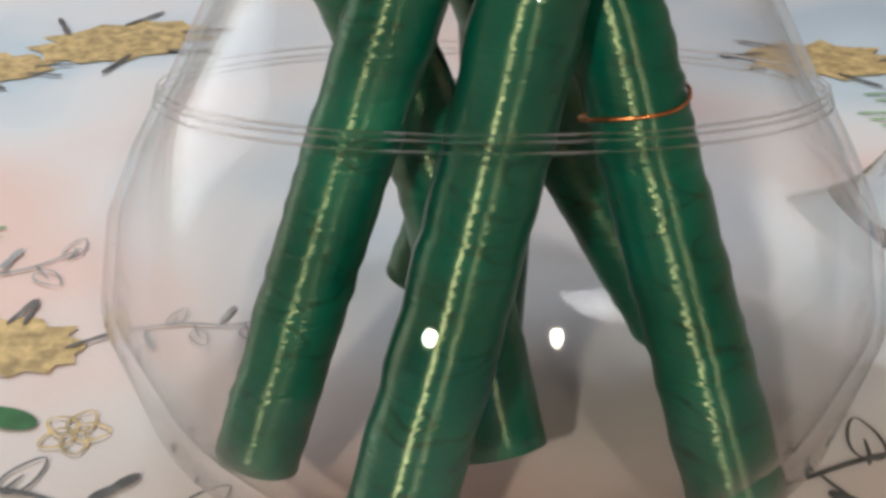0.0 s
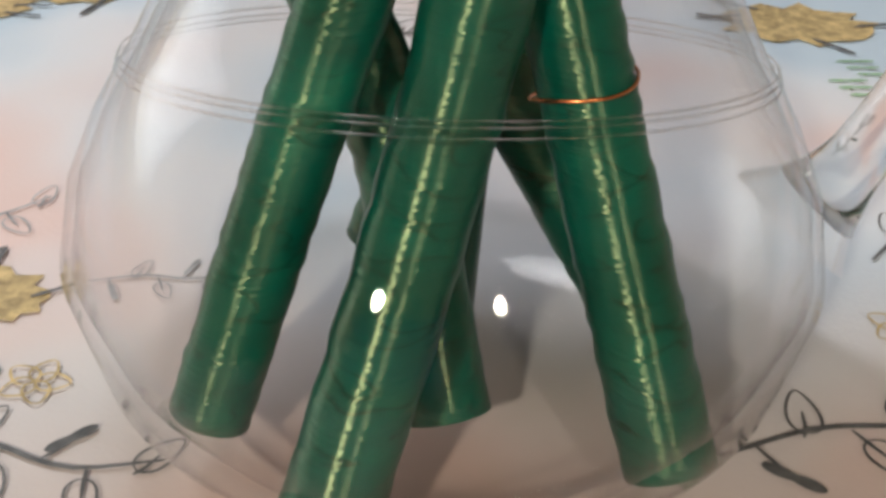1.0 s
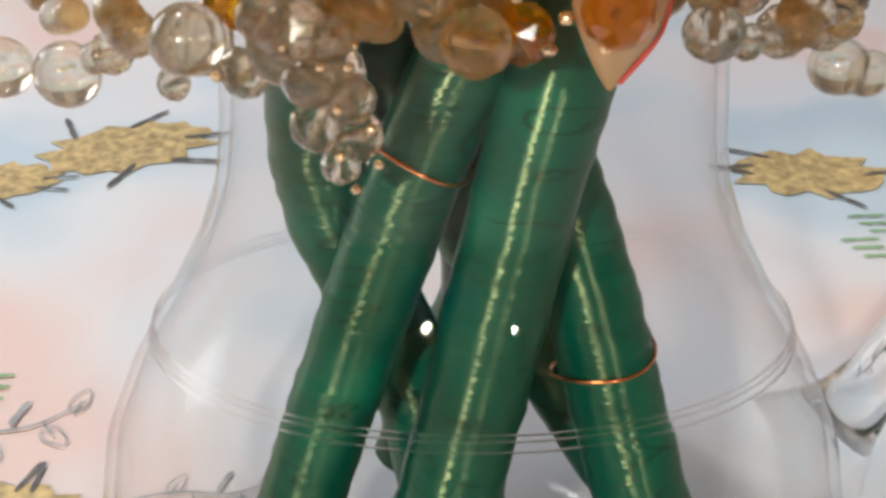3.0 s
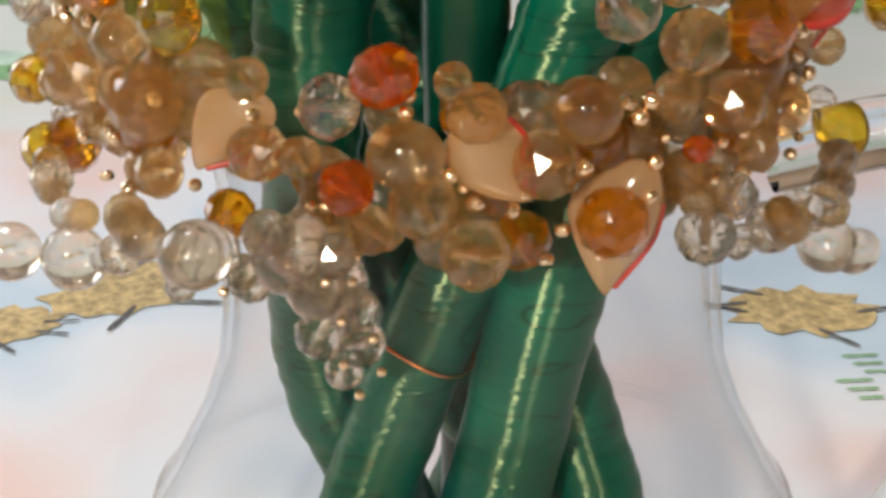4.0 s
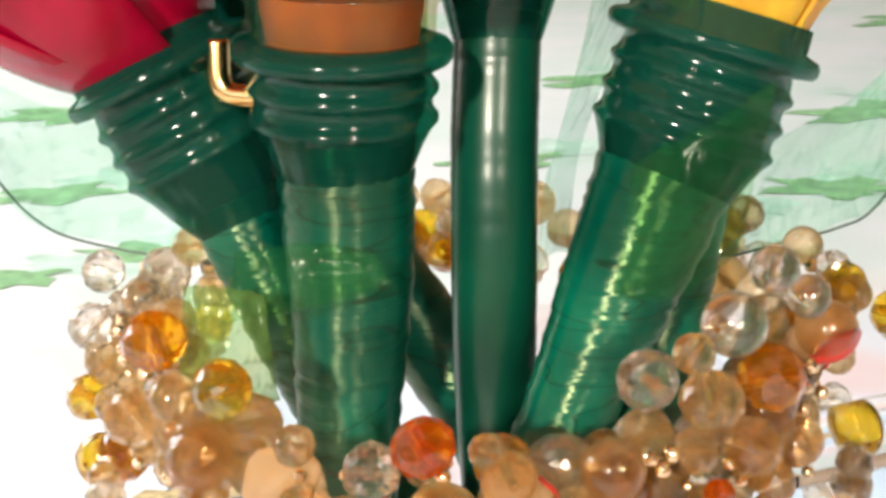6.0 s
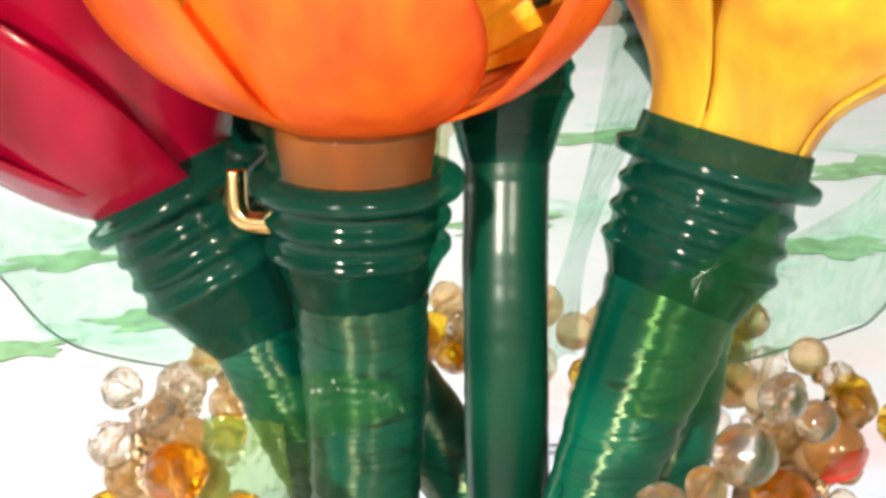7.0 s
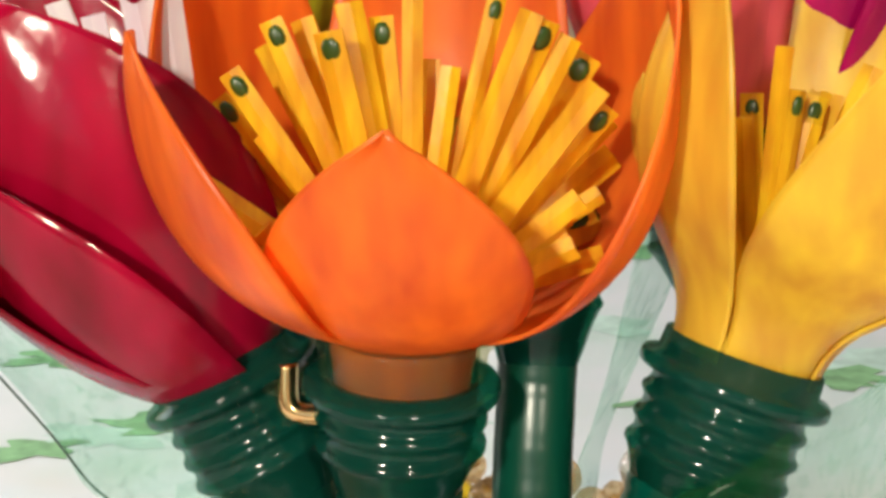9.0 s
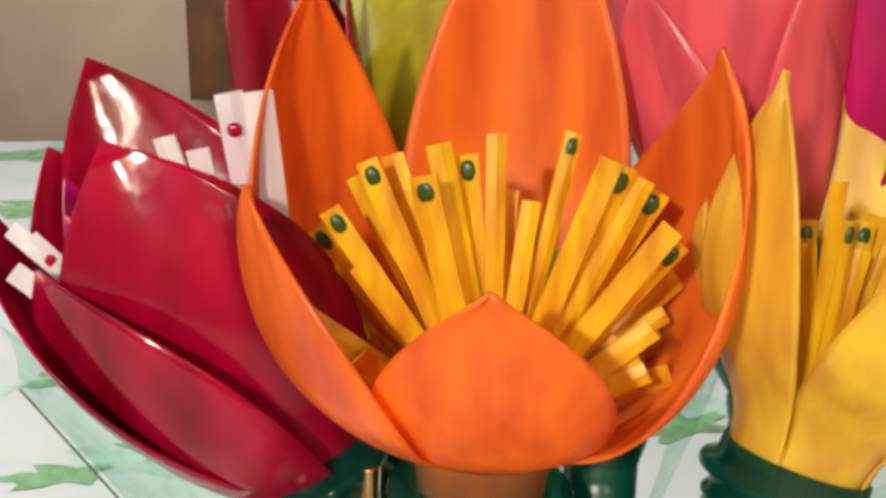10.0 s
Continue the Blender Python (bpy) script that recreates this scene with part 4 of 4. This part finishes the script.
for k in range(230):
    a = rnd.uniform(0, 2 * math.pi)
    front = math.sin(a) < -0.1
    if front:
        rad = rnd.uniform(0.86, 1.0)
        x, y = 0.007 + 0.054 * rad * math.cos(a), 0.022 + 0.0455 * rad * math.sin(a)
        z = rnd.uniform(0.122, 0.142) + 0.006 * abs(math.cos(a)) ** 2
        kind = rnd.choice(("peach", "clear", "milky", "clear", "amber", "peach", "milky"))
    else:
        rad = rnd.uniform(0.88, 1.06)
        x, y = 0.007 + 0.058 * rad * math.cos(a), 0.022 + 0.050 * rad * math.sin(a)
        z = rnd.uniform(0.128, 0.152)
        kind = rnd.choice(("peach", "clear", "milky", "peach", "clear", "yellow"))
    bead(kind, x, y, z, rnd.uniform(0.0030, 0.0046), rnd.random() < 0.25)
# tiny metal beads added as the glints along the strands
for k in range(100):
    a = rnd.uniform(math.pi * 0.95, math.pi * 2.05)
    x, y = 0.007 + 0.0555 * math.cos(a), 0.022 + 0.0490 * math.sin(a)
    bead("gold", x, y, rnd.uniform(0.122, 0.146) + 0.004 * math.cos(a) ** 2, rnd.uniform(0.0007, 0.0013), k % 2 == 0)
# clear drops hanging below the strands
for k in range(44):
    a = rnd.uniform(math.pi * 0.95, math.pi * 2.05)
    x, y = 0.007 + 0.062 * math.cos(a), 0.022 + 0.046 * math.sin(a)
    z = rnd.uniform(0.114, 0.124)
    if abs(x - 0.012) > 0.026:
        bead(rnd.choice(("clear", "clear", "peach")), x, y, z, rnd.uniform(0.0022, 0.0036), rnd.random() < 0.25)
# a cluster of faceted clear drops hanging in front of the stems
for x, z, r in ((-0.0139, 0.1290, 0.0034), (-0.0105, 0.1272, 0.0044), (-0.0062, 0.1262, 0.0030), (-0.0085, 0.1215, 0.0040), (-0.0042, 0.1186, 0.0034), (-0.0082, 0.1150, 0.0036), (-0.0034, 0.1138, 0.0034), (-0.0056, 0.1098, 0.0026), (-0.0229, 0.1262, 0.0046)):
    bead("clear", x, -0.0305 + r * 0.3, z, r, r > 0.0045)
    bead("gold", x + r * 0.8, -0.0325, z - r * 0.7, 0.0007, True)
# shell pieces
for k, (x, y, z, r, turn) in enumerate([(0.0290, -0.0220, 0.1270, 0.0085, 30), (0.0125, -0.0265, 0.1375, 0.0068, -20), (-0.0190, -0.0205, 0.1395, 0.0066, 60), (0.0575, 0.004, 0.1460, 0.0060, 10)]):
    bm = bmesh.new()
    bmesh.ops.create_uvsphere(bm, u_segments=24, v_segments=14, radius=1.0)
    for v in bm.verts:
        low = max(0.0, -v.co.z - 0.1)
        v.co.x = v.co.x * (1 - 0.25 * v.co.z) * (1 - 0.75 * low) + 0.75 * low * low
        v.co.z *= 1.12 if v.co.z < 0 else 1.0
        v.co.y = v.co.y * 0.32 + 0.25 * v.co.x ** 2
    m = pose(x, y, z, 10 * k - 10, turn, 5) @ Matrix.Diagonal((r * 0.75, r * 0.75, r, 1))
    bmesh.ops.transform(bm, matrix=m, verts=bm.verts)
    sh = part("shell", bm, SHELL, garland, "frosted peach shell piece")
    part("shell_edge", tube([tuple(m @ Vector(q)) for q in ((0.76, 0.15, 0.5), (0.99, 0.24, 0.0), (0.90, 0.20, -0.5), (0.72, 0.13, -0.95))], 0.00045, 16, 8), SHELL_RED, sh, "red edge")
part("shell", tube([(0.0555, -0.001, 0.1455), (0.0590, -0.001, 0.1475), (0.0625, 0.001, 0.1490)], lambda u: 0.0006 + 0.0014 * math.sin(math.pi * u), 14, 12), SHELL_RED, garland, "red glass drop")
# clear film flaps wound over the stems
def film(owner, lines, mat, label):
    """A creased sheet of film stretched between a low line and a high line."""
    low, high = (spline(q, 16) for q in lines)
    bm = bmesh.new()
    rows = []
    for k in range(13):
        u = k / 12
        rows.append([bm.verts.new(p.lerp(q, u) + Vector((0, -0.0016 * math.sin(math.pi * u) + 0.0005 * math.sin(i * 1.9 + k * 0.8) + 0.0003 * math.sin(k * 2.6), 0))) for i, (p, q) in enumerate(zip(low, high))])
    grid_faces(bm, rows)
    bmesh.ops.solidify(bm, geom=bm.faces[:], thickness=0.0002)
    part("film_flap", bm, mat, owner, label)


film(orange, ([(-0.0345, -0.006, 0.1420), (-0.029, -0.009, 0.1425), (-0.020, -0.007, 0.1445)], [(-0.0325, -0.004, 0.1610), (-0.027, -0.006, 0.1615), (-0.0215, -0.003, 0.1590)]), WRAP, "loose flap of clear green film")
film(orange, ([(-0.0270, -0.001, 0.1540), (-0.016, -0.003, 0.1565), (-0.0035, -0.003, 0.1600)], [(-0.0260, 0.001, 0.1640), (-0.014, -0.002, 0.1660), (-0.0055, -0.001, 0.1635)]), WRAP_GREEN, "torn end of clear green film")
film(yellow, ([(0.0270, 0.000, 0.1560), (0.036, -0.003, 0.1570), (0.0450, 0.004, 0.1600)], [(0.0300, 0.003, 0.1745), (0.040, -0.001, 0.1810), (0.0500, 0.006, 0.1850)]), WRAP_GREEN, "clear green film wound over stem and neck")
# gold clip between two flowers
clip = part("clip", tube([(-0.0295, 0.020, 0.1905), (-0.0290, 0.0185, 0.1835), (-0.0235, 0.0185, 0.1820)], 0.0019, 24, 10), GOLD, crimson, "bright gold clip")
